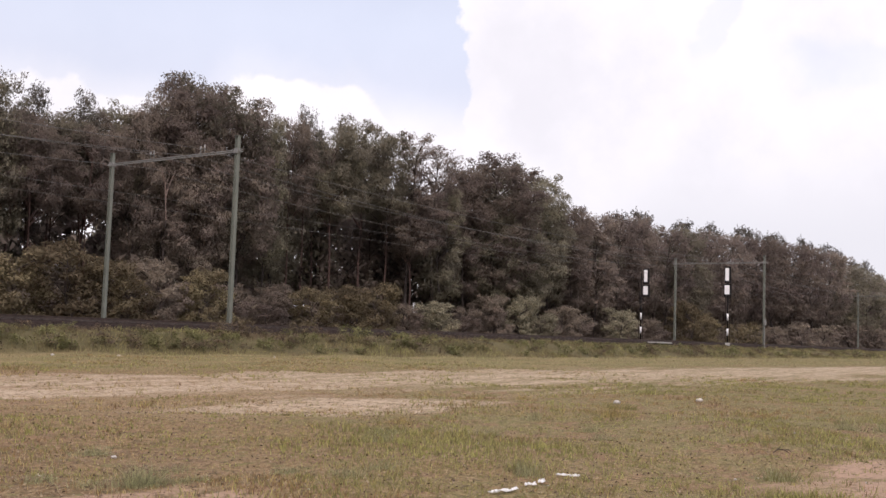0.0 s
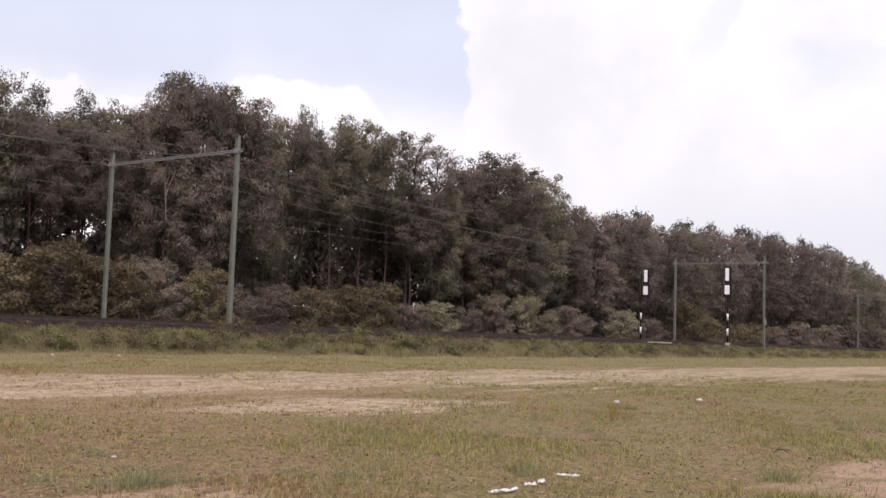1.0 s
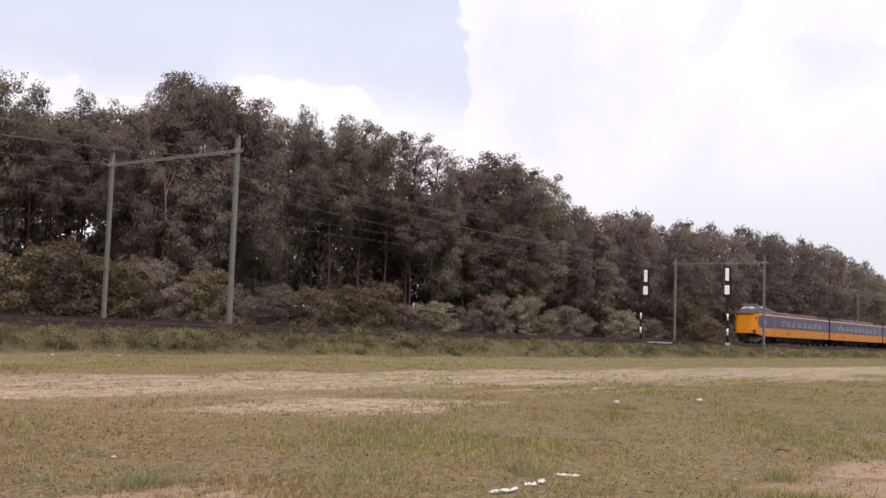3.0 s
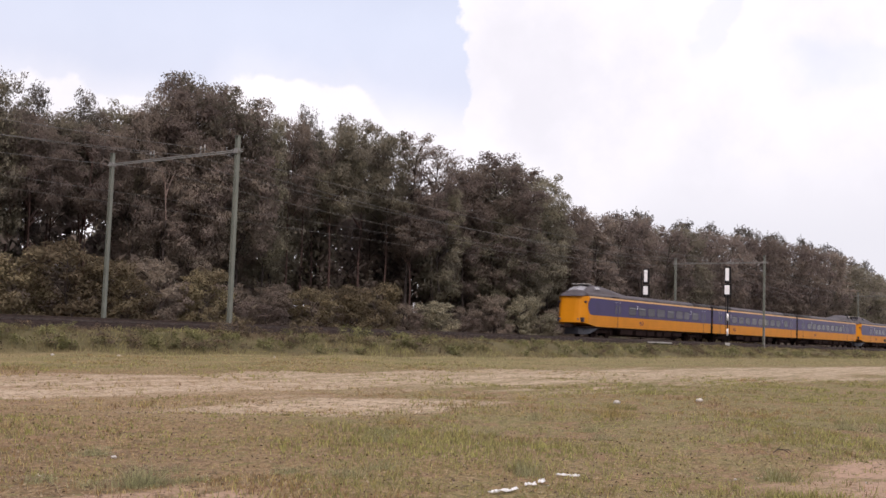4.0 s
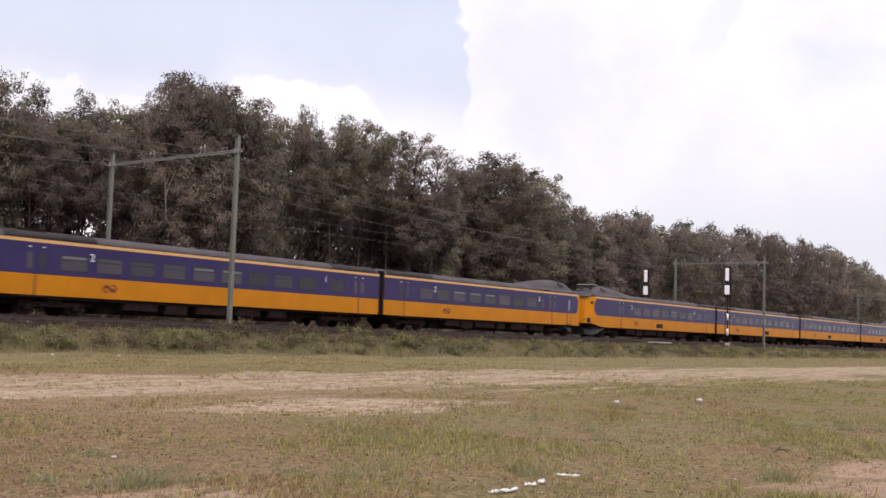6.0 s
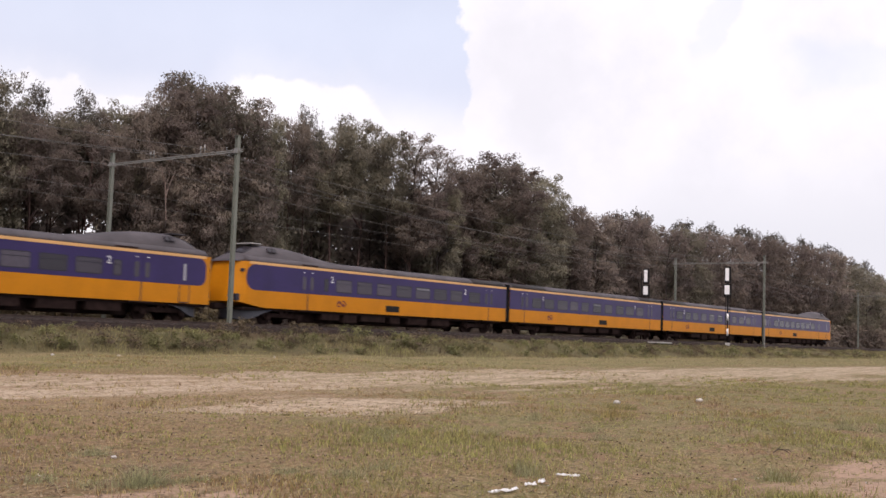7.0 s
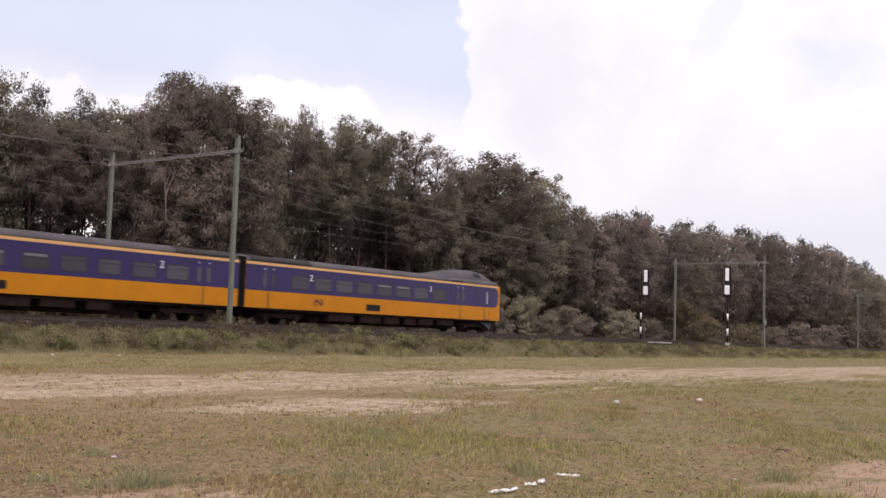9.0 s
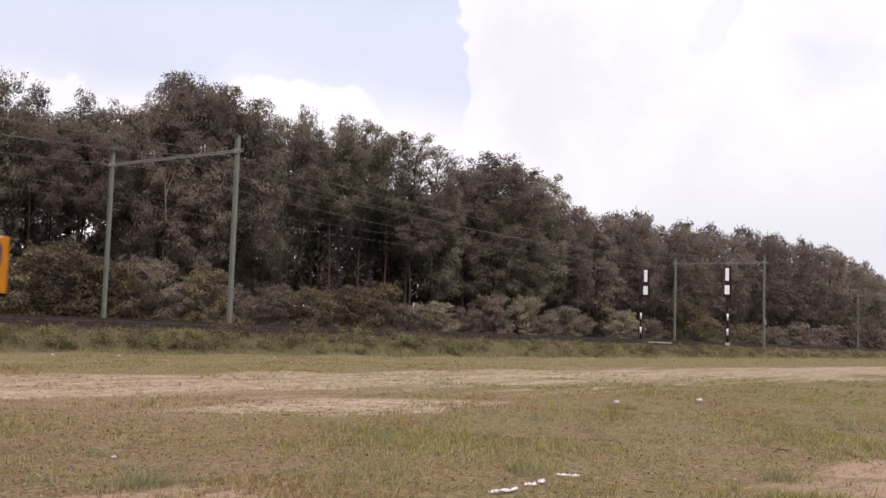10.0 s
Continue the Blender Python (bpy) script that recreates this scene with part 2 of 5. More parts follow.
def ground_material():
    mat = bpy.data.materials.new("field soil and turf")
    mat.use_nodes = True
    nt = mat.node_tree
    n, l = nt.nodes.new, nt.links.new
    p = nt.nodes["Principled BSDF"]
    p.inputs["Roughness"].default_value = 0.95
    p.inputs["Specular IOR Level"].default_value = 0.1
    tc, sep = n("ShaderNodeTexCoord"), n("ShaderNodeSeparateXYZ")
    l(tc.outputs["Object"], sep.inputs[0])

    def noise_tex(s, d=6.0, r=0.6, stretch=None):
        k = n("ShaderNodeTexNoise")
        k.inputs["Scale"].default_value, k.inputs["Detail"].default_value, k.inputs["Roughness"].default_value = s, d, r
        v = tc.outputs["Object"]
        if stretch:
            mp = n("ShaderNodeMapping")
            mp.inputs["Scale"].default_value = stretch
            l(v, mp.inputs[0])
            v = mp.outputs[0]
        l(v, k.inputs["Vector"])
        return k.outputs[0]

    def m(op, a, b=None):
        k = n("ShaderNodeMath")
        k.operation = op
        for i, v in enumerate((a, b)):
            if v is None:
                continue
            if isinstance(v, (int, float)):
                k.inputs[i].default_value = v
            else:
                l(v, k.inputs[i])
        return k.outputs[0]

    def ramp(v, a, b):
        k = n("ShaderNodeMapRange")
        k.interpolation_type = "SMOOTHSTEP"
        l(v, k.inputs[0])
        k.inputs[1].default_value, k.inputs[2].default_value = a, b
        return k.outputs[0]

    def mixc(f, a, b):
        k = n("ShaderNodeMix")
        k.data_type = "RGBA"
        l(f, k.inputs[0])
        for i, v in ((6, a), (7, b)):
            if isinstance(v, tuple):
                k.inputs[i].default_value = (*v, 1)
            else:
                l(v, k.inputs[i])
        return k.outputs[2]
    big, mid, small = noise_tex(0.16), noise_tex(0.9), noise_tex(14.0)
    clump, speck = noise_tex(3.2, 4, 0.65), noise_tex(30.0, 3, 0.7)
    streak = noise_tex(0.5, 5, 0.6, (0.25, 1.6, 1))
    rut = noise_tex(0.8, 4, 0.6, (0.06, 1.5, 1))
    x, y = sep.outputs[0], sep.outputs[1]
    yy = m("ADD", y, m("MULTIPLY", m("SUBTRACT", streak, 0.5), 5.0))
    strip = m("MULTIPLY", ramp(yy, 14.6, 16.9), ramp(yy, 24.6, 22.2))
    strip = m("MULTIPLY", strip, m("ADD", m("MULTIPLY", ramp(rut, 0.40, 0.56), 0.6), 0.4))
    spur = m("MULTIPLY", m("MULTIPLY", ramp(yy, 10.7, 11.5), ramp(yy, 15.2, 12.6)), m("MULTIPLY", ramp(x, 9.0, 13.0), ramp(x, 18.4, 15.6)))
    worn_edge = m("MULTIPLY", m("MULTIPLY", ramp(yy, 11.8, 13.6), ramp(yy, 17.0, 15.0)), m("MULTIPLY", ramp(x, 18.0, 24.0), m("MULTIPLY", ramp(rut, 0.42, 0.56), 0.7)))
    xx = m("ADD", x, m("MULTIPLY", m("SUBTRACT", mid, 0.5), 2.5))

    def spot(cx, cy, r):
        dx, dy = m("SUBTRACT", xx, cx), m("SUBTRACT", yy, cy)
        d = m("SQRT", m("ADD", m("MULTIPLY", dx, dx), m("MULTIPLY", dy, dy)))
        return ramp(d, r, r * 0.5)
    sand = m("MAXIMUM", m("MAXIMUM", strip, worn_edge), m("MULTIPLY", spur, 0.9))
    dirt = None
    for c in ((10.3, 2.4, 1.7), (12.2, 2.7, 1.4), (5.6, 5.9, 0.8), (5.1, 6.3, 0.8), (4.5, 6.9, 0.7)):
        dirt = spot(*c) if dirt is None else m("MAXIMUM", dirt, spot(*c))
    grit = m("ADD", ramp(m("ADD", m("MULTIPLY", clump, 0.6), m("MULTIPLY", small, 0.5)), 0.46, 0.62), 0.30)
    sand, dirt = m("MULTIPLY", sand, grit), m("MULTIPLY", dirt, m("MINIMUM", m("ADD", grit, 0.2), 1.0))
    east = m("MULTIPLY", m("SUBTRACT", x, y), 0.012)          # greener away from the worn end of the field
    green = ramp(m("ADD", m("ADD", m("MULTIPLY", big, 0.5), m("MULTIPLY", mid, 0.4)), m("ADD", m("MULTIPLY", clump, 0.35), east)), 0.56, 0.72)
    bare = m("MULTIPLY", ramp(m("ADD", m("MULTIPLY", mid, 0.7), m("MULTIPLY", clump, 0.5)), 0.56, 0.70), 0.9)
    worn = m("MULTIPLY", ramp(m("SUBTRACT", y, x), -1.5, 2.5), ramp(m("ADD", y, m("MULTIPLY", mid, 4.0)), 14.0, 10.5))
    turf = mixc(green, (0.255, 0.165, 0.084), (0.190, 0.168, 0.066))
    turf = mixc(bare, turf, (0.255, 0.146, 0.090))
    turf = mixc(m("MULTIPLY", worn, m("ADD", 0.15, m("MULTIPLY", ramp(clump, 0.42, 0.58), 0.65))), turf, (0.150, 0.092, 0.055))
    tuft = noise_tex(7.0, 4, 0.7)
    turf = mixc(m("MULTIPLY", ramp(tuft, 0.50, 0.60), 0.45), turf, (0.290, 0.220, 0.122))
    turf = mixc(m("MULTIPLY", ramp(tuft, 0.47, 0.38), 0.6), turf, (0.080, 0.066, 0.034))
    turf = mixc(m("MULTIPLY", ramp(speck, 0.50, 0.60), 0.65), turf, (0.345, 0.268, 0.165))
    turf = mixc(m("MULTIPLY", ramp(speck, 0.48, 0.38), 0.55), turf, (0.100, 0.074, 0.042))
    turf = mixc(m("MULTIPLY", ramp(noise_tex(70.0, 2, 0.6), 0.52, 0.62), 0.45), turf, (0.090, 0.078, 0.040))
    turf = mixc(m("MULTIPLY", ramp(small, 0.46, 0.36), 0.35), turf, (0.095, 0.082, 0.040))
    turf = mixc(m("MULTIPLY", ramp(noise_tex(4.5, 5, 0.7), 0.55, 0.63), 0.6), turf, (0.160, 0.165, 0.062))
    col = mixc(m("MINIMUM", sand, 1.0), turf, (0.440, 0.348, 0.248))
    col = mixc(m("MINIMUM", dirt, 1.0), col, (0.370, 0.258, 0.182))
    foot = m("MULTIPLY", ramp(m("ADD", y, m("MULTIPLY", m("SUBTRACT", mid, 0.5), 4.0)), 24.0, 26.5), ramp(y, 34.0, 33.0))
    col = mixc(m("MULTIPLY", foot, m("ADD", 0.45, m("MULTIPLY", ramp(clump, 0.35, 0.6), 0.5))), col, mixc(ramp(noise_tex(1.1, 5, 0.65, (0.18, 1.4, 1)), 0.40, 0.60), (0.178, 0.166, 0.070), (0.262, 0.204, 0.106)))
    bank = m("MULTIPLY", ramp(m("ADD", y, m("MULTIPLY", m("SUBTRACT", mid, 0.5), 2.0)), 32.6, 33.8), ramp(y, 37.6, 36.4))
    col = mixc(bank, col, (0.12, 0.105, 0.055))
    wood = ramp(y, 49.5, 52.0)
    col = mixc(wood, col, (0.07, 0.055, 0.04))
    hsv = n("ShaderNodeHueSaturation")
    l(col, hsv.inputs["Color"])
    grain = n("ShaderNodeMapRange")
    grain.inputs[1].default_value, grain.inputs[2].default_value = 0.3, 0.7
    grain.inputs[3].default_value, grain.inputs[4].default_value = 0.80, 1.22
    l(small, grain.inputs[0])
    l(grain.outputs[0], hsv.inputs["Value"])
    l(hsv.outputs[0], p.inputs["Base Color"])
    bu = n("ShaderNodeBump")
    bu.inputs["Strength"].default_value, bu.inputs["Distance"].default_value = 0.3, 0.02
    l(small, bu.inputs["Height"])
    l(bu.outputs[0], p.inputs["Normal"])
    return mat


GROUND = ground_material()


# ---- building helpers ----
def link_mesh(name, mesh, parent=None, label=""):
    ob = new(name, mesh)
    if parent is not None:
        ob.parent = parent
    if label:
        ob["label"] = label
    return ob


def part(name, bm, mat, parent=None, label="", smooth=False):
    mesh = bpy.data.meshes.new(name)
    bm.to_mesh(mesh)
    bm.free()
    mesh.materials.append(mat)
    if smooth:
        mesh.polygons.foreach_set("use_smooth", [True] * len(mesh.polygons))
    return link_mesh(name, mesh, parent, label)


def raw_mesh(name, verts, faces, mat, normals=None):
    """A mesh from arrays of equal faces; normals: one for each vertex, for soft shading over a clump."""
    verts, faces = np.asarray(verts, np.float32), np.asarray(faces, np.int32)
    mesh = bpy.data.meshes.new(name)
    k = faces.shape[1]
    mesh.vertices.add(len(verts))
    mesh.vertices.foreach_set("co", verts.ravel())
    mesh.loops.add(faces.size)
    mesh.loops.foreach_set("vertex_index", faces.ravel())
    mesh.polygons.add(len(faces))
    mesh.polygons.foreach_set("loop_start", np.arange(0, faces.size, k, dtype=np.int32))
    mesh.update(calc_edges=True)
    mesh.validate()
    mesh.materials.append(mat)
    if normals is not None:
        mesh.polygons.foreach_set("use_smooth", np.ones(len(faces), bool))
        mesh.normals_split_custom_set_from_vertices(normals)
    return mesh


def box(bm, x0, x1, y0, y1, z0, z1, bevel=0.0):
    r = bmesh.ops.create_cube(bm, size=1, matrix=Matrix.LocRotScale(((x0 + x1) / 2, (y0 + y1) / 2, (z0 + z1) / 2), None, (x1 - x0, y1 - y0, z1 - z0)))
    if bevel:
        bmesh.ops.bevel(bm, geom=list({e for v in r["verts"] for e in v.link_edges}), offset=bevel, segments=2, affect="EDGES")
    return r["verts"]


def cyl(bm, a, b, r0, r1=None, seg=12):
    a, b = Vector(a), Vector(b)
    m = Matrix.Translation((a + b) / 2) @ (b - a).to_track_quat("Z", "Y").to_matrix().to_4x4()
    return bmesh.ops.create_cone(bm, cap_ends=True, segments=seg, radius1=r0, radius2=r0 if r1 is None else r1, depth=(b - a).length, matrix=m)["verts"]


def rounded(bm, x0, x1, z0, z1, y0, y1, radii, seg=5):
    """A slab in the x-z plane from y0 to y1; radii of its corners: low x low z, high x low z, high x high z, low x high z."""
    pts = []
    for (cx, cz, sx, sz, a0), r in zip(((x0, z0, 1, 1, 180), (x1, z0, -1, 1, 270), (x1, z1, -1, -1, 0), (x0, z1, 1, -1, 90)), radii):
        for i in range(seg + 1):
            a = radians(a0 + 90 * i / seg)
            pts.append((cx + sx * r + r * math.cos(a), cz + sz * r + r * math.sin(a)))
    lo = [bm.verts.new((x, y0, z)) for x, z in pts]
    hi = [bm.verts.new((x, y1, z)) for x, z in pts]
    bm.faces.new(lo)
    bm.faces.new(hi[::-1])
    for i in range(len(pts)):
        j = (i + 1) % len(pts)
        bm.faces.new((lo[j], lo[i], hi[i], hi[j]))
    bmesh.ops.recalc_face_normals(bm, faces=bm.faces)


def loft(bm, rings, close=True, caps=True):
    vs = [[bm.verts.new(p) for p in r] for r in rings]
    k = len(rings[0])
    for a, b in zip(vs, vs[1:]):
        for i in range(k if close else k - 1):
            j = (i + 1) % k
            bm.faces.new((a[i], a[j], b[j], b[i]))
    if caps and close:
        bm.faces.new(vs[0][::-1])
        bm.faces.new(vs[-1])
    bmesh.ops.recalc_face_normals(bm, faces=bm.faces)


def tube(bm, path, radii, seg=7):
    rings = []
    for i, p in enumerate(path):
        d = Vector(path[min(i + 1, len(path) - 1)]) - Vector(path[max(i - 1, 0)])
        q = d.to_track_quat("Z", "Y")
        rings.append([Vector(p) + q @ Vector((radii[i] * math.cos(2 * math.pi * k / seg), radii[i] * math.sin(2 * math.pi * k / seg), 0)) for k in range(seg)])
    loft(bm, rings)


# ---- ground ----
def lift(x, y):
    """Height of the ground."""
    x, y = np.asarray(x, float), np.asarray(y, float)
    s = np.clip((y - 33.0) / 2.8, 0, 1)
    rise = 0.24 * np.clip((y - 24) / 9, 0, 1) + 0.16 * np.clip((x - 60) / 60, 0, 1) * np.clip((y - 24) / 9, 0, 1) * (1 - s)
    b = np.clip((y - 49.5) / 4, 0, 1)
    z = rise + (CREST - 0.24) * (s * s * (3 - 2 * s)) - 0.32 * (b * b * (3 - 2 * b))
    wave = 0.03 * np.sin(x * 0.9 + 1.3 * np.sin(y * 0.5)) + 0.025 * np.sin(y * 1.3 + 0.7 * np.sin(x * 0.6)) + 0.012 * np.sin(x * 3.1 + y * 2.2)
    far = np.clip(1 - (np.hypot(x, y) - 150) / 100, 0, 1)
    return z + wave * np.where((y > 36) & (y < 49), 0.2, 1) * far - 0.03


def make_ground():
    xs = np.concatenate([np.linspace(-3000, -60, 14), np.linspace(-50, -6, 12), np.arange(-4, 60, 0.3), np.arange(60, 300, 2.0), np.linspace(310, 3000, 16)])
    ys = np.concatenate([np.linspace(-2500, -30, 12), np.linspace(-25, 0, 8), np.arange(0.5, 38, 0.3), np.arange(38, 100, 2.0), np.linspace(105, 4500, 20)])
    gx, gy = np.meshgrid(xs, ys)
    v = np.stack([gx, gy, lift(gx, gy)], -1).reshape(-1, 3)
    nx, ny = len(xs), len(ys)
    i = (np.arange(ny - 1)[:, None] * nx + np.arange(nx - 1)[None]).ravel()
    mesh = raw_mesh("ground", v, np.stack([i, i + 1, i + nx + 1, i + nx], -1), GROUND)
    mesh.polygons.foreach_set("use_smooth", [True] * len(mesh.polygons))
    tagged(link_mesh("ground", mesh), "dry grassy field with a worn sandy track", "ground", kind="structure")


make_ground()


# ---- railway ----
X0, X1 = -250.0, 420.0


def make_track():
    bm = bmesh.new()
    prof = [(36.9, 0.84), (38.9, 1.36), (42.8, 1.40), (46.7, 1.36), (48.8, 0.84)]
    rng = random.Random(4)
    rings = [[(x, y + rng.uniform(-.08, .08), z + rng.uniform(-.02, .02)) for y, z in prof] for x in np.arange(X0, X1, 1.0)]
    loft(bm, rings, close=False)
    tagged(part("ballast", bm, BALLAST), "grey-brown stone ballast bed under the tracks", "ballast", kind="structure")
    r = np.random.default_rng(8)
    n = 14000
    x = r.uniform(10, 150, n)
    y = 37.2 + np.abs(r.normal(0, 0.8, n))
    z = np.interp(y, [37.3, 38.9, 42.8], [0.9, 1.36, 1.40])
    s = r.uniform(0.02, 0.05, n)
    base = np.array([[1, 0, -.5], [-.5, .87, -.5], [-.5, -.87, -.5], [0, 0, .8]])
    v = base[None] * s[:, None, None] * r.uniform(.7, 1.3, (n, 4, 3)) + np.stack([x, y, z + 0.02], -1)[:, None]
    f = (np.arange(n)[:, None, None] * 4 + np.array([[0, 1, 3], [1, 2, 3], [2, 0, 3]])[None]).reshape(-1, 3)
    tagged(link_mesh("ballast_stones", raw_mesh("ballast_stones", v.reshape(-1, 3), f, BALLAST)), "loose grey ballast stones beside the rails", "stones", kind="stuff")
    sl = bmesh.new()
    for y in (NEAR_TRACK, FAR_TRACK):
        for x in np.arange(0, 260, 0.6):
            box(sl, x - .13, x + .13, y - 1.3, y + 1.3, 1.30, 1.44)
    tagged(part("sleepers", sl, SLEEPER), "weathered concrete sleepers in the ballast", "sleepers", kind="stuff")
    for y in (NEAR_TRACK, FAR_TRACK):
        for s in (-0.75, 0.75):
            bm = bmesh.new()
            pr = [(-.07, 1.40), (.07, 1.40), (.07, 1.42), (.012, 1.44), (.012, 1.51), (.036, 1.52), (.036, RAIL), (-.036, RAIL), (-.036, 1.52), (-.012, 1.51), (-.012, 1.44), (-.07, 1.42)]
            loft(bm, [[(x, y + s + a, z) for a, z in pr] for x in (X0, X1)])
            tagged(part("rail", bm, RUST), "rusty brown steel rail on the ballast", "rail", "rails", "structure")


make_track()


def make_mast(x, y, top, beam_z, name="catenary_mast", label="grey-green steel catenary mast beside the railway"):
    root = tagged(new(name), label, "mast", "catenary masts")
    root.matrix_world = pose(x, y, BED)
    h = top - BED
    bm = bmesh.new()          # rolled H section
    for a in (-.10, .085):
        box(bm, -.085, .085, a, a + .015, 0.1, h)
    box(bm, -.008, .008, -.086, .086, 0.1, h)
    part("column", bm, MAST, root)
    bm = bmesh.new()
    box(bm, -.24, .24, -.24, .24, -.25, .34, .03)
    part("footing", bm, SLEEPER, root, "low weathered concrete footing")
    bm = bmesh.new()
    box(bm, -.12, .12, -.15, .15, beam_z - BED - .12, beam_z - BED + .12, .01)
    part("bracket", bm, STEEL, root, "steel clamp")
    bm = bmesh.new()
    box(bm, -.115, .115, -.125, .125, h, h + .025)
    part("cap", bm, MAST, root)
    return root


BEAM, TOP = 9.75, 10.42


def make_portal(x):
    make_mast(x, NEAR_MASTS, TOP + .05, BEAM)
    make_mast(x, FAR_MASTS, TOP - .08, BEAM)
    root = tagged(new("catenary_beam"), "slim grey lattice beam across two masts", "beam", "catenary beams")
    root.matrix_world = pose(x, NEAR_MASTS, BEAM)
    w = FAR_MASTS - NEAR_MASTS
    for z in (-.045, .045):
        bm = bmesh.new()
        box(bm, -.035, .035, -.35, w + .35, z - .022, z + .022)
        part("chord", bm, STEEL, root)
    bm = bmesh.new()
    k = 24
    for i in range(k):
        a, b = w * i / k, w * (i + 1) / k
        cyl(bm, (0, a, -.045 if i % 2 else .045), (0, b, .045 if i % 2 else -.045), .010, seg=5)
    part("lacing", bm, STEEL, root)
    for y in (NEAR_TRACK, FAR_TRACK):
        a = y - NEAR_MASTS
        bm = bmesh.new()
        for dx in (-.28, .28):
            cyl(bm, (dx * .4, a + dx, .08), (dx * .4, a + dx, .34), .02, seg=6)
        cyl(bm, (-.1, a - .3, .3), (.1, a + .3, .3), .02, seg=6)
        part("yoke", bm, STEEL, root)
        for dx in (-.28, .28):
            bm = bmesh.new()
            for i in range(3):
                cyl(bm, (dx * .4, a + dx, .30 + i * .06), (dx * .4, a + dx, .34 + i * .06), .04, .035, seg=10)
            part("insulator", bm, INSUL, root, "pale porcelain insulator")


PORTALS = [-36.0, 35.2, 106.7, 175.2, 246.0]
for px_ in PORTALS[1:]:
    make_portal(px_)


def make_wires():
    supports = PORTALS + [317.0]
    for y, lines in ((NEAR_TRACK, ((10.05, .95), (9.65, 1.35))), (FAR_TRACK, ((10.05, 1.0), (9.35, 1.2)))):
        root = tagged(new("overhead_line"), "thin grey overhead wires hung between the portals", "overhead wire", "overhead wires")
        for name, hang, sag, r, off in (("messenger_wire", *lines[0], .013, 0), ("feeder_wire", *lines[1], .012, .15), ("contact_wire", RAIL + 5.75, .06, .007, 0)):
            for a, b in zip(supports, supports[1:]):
                s, k = sag * ((b - a) / 71) ** 2, 20
                pts = [(a + (b - a) * t / k, y + off, hang - 4 * s * (t / k) * (1 - t / k)) for t in range(k + 1)]
                bm = bmesh.new()
                tube(bm, pts, [r] * len(pts), 5)
                part(name, bm, WIRE, root)
        hang, sag = lines[0]
        for a, b in zip(supports[:3], supports[1:3]):
            for t in np.linspace(.08, .92, 10):
                bm = bmesh.new()
                cyl(bm, (a + (b - a) * t, y, RAIL + 5.72), (a + (b - a) * t, y, hang - 4 * sag * t * (1 - t)), .004, seg=4)
                part("dropper", bm, WIRE, root)


make_wires()


def make_signal(x, y, turn, shift):
    root = tagged(new("railway_signal"), "black railway signal with white plates on a banded post", "signal", "railway signals")
    root.matrix_world = pose(x, y, BED, 0, 0, turn)
    bm = bmesh.new()
    cyl(bm, (0, 0, .3), (0, 0, 7.1), .07, seg=14)
    part("post", bm, BLACK, root, "black steel post", True)
    for z in (1.05, 2.45):
        bm = bmesh.new()
        cyl(bm, (0, 0, z), (0, 0, z + .66), .092, seg=14)
        part("white_band", bm, WHITE, root, "white painted band", True)
    for n_, w, z0, z1 in (("upper_head", .62, 5.98, 7.54), ("lower_head", .72, 4.70, 5.92)):
        bm = bmesh.new()
        rounded(bm, shift - w / 2 + .06, shift + w / 2 + .06, z0, z1, -.12, .16, (.08,) * 4)
        head = part(n_, bm, BLACK, root, "black shield")
        bm = bmesh.new()
        m = .13
        w2 = .17 if n_ == "upper_head" else .225
        rounded(bm, shift - w2, shift + w2, z0 + m + .08, z1 - m - .02, -.15, -.13, (.02,) * 4)
        part("white_plate", bm, WHITE, head, "white enamel plate")
    bm = bmesh.new()
    box(bm, -.22, .22, -.22, .22, -.1, .38, .03)
    part("footing", bm, CONCRETE, root, "pale concrete footing")
    if abs(shift) > .1:
        for z in (5.0, 6.4):
            bm = bmesh.new()
            box(bm, -.06, shift + .1, .0, .08, z, z + .12)
            part("head_bracket", bm, BLACK, root)
    bm = bmesh.new()
    for s in (-.2, .2):
        box(bm, s - .02, s + .02, .2, .24, .4, 5.2)
    for z in np.arange(.7, 5.2, .35):
        cyl(bm, (-.2, .22, z), (.2, .22, z), .012, seg=5)
    part("ladder", bm, BLACK, root)


make_signal(97.6, 38.6, -68, -.08)
make_signal(98.6, 48.0, -66, .42)

bm = bmesh.new()
box(bm, -1.5, 1.5, -.4, .4, 0, .12, .02)
slab = tagged(part("cable_cover", bm, CONCRETE), "pale concrete cable cover beside the track", "slab")
slab.matrix_world = pose(82.3, 38.3, 1.26)
bm = bmesh.new()
cyl(bm, (0, 0, 0), (0, 0, 2.9), .05, seg=10)
box(bm, -.17, .17, -.12, .06, 2.35, 2.95, .02)
post = tagged(part("track_box", bm, STEEL), "small grey equipment box on a post by the mast", "box")
post.matrix_world = pose(106.2, 38.15, 1.05)


# ---- the train ----
SKIRT, WAIST, CANT = 0.93, 1.88, 3.42
HALF = 1.40


def digit(parent, text, x, z, side):
    cu = bpy.data.curves.new("numeral", "FONT")
    cu.body, cu.size, cu.extrude, cu.align_x = text, 0.52, 0.004, "CENTER"
    tmp = bpy.data.objects.new("numeral", cu)
    mesh = bpy.data.meshes.new_from_object(tmp)
    bpy.data.objects.remove(tmp)
    mesh.name = "numeral"
    mesh.materials.append(WHITE)
    ob = link_mesh("numeral", mesh, parent, "white class numeral")
    ob.matrix_local = pose(x, side * (HALF + .022), z, 90, 0, 0 if side < 0 else 180)


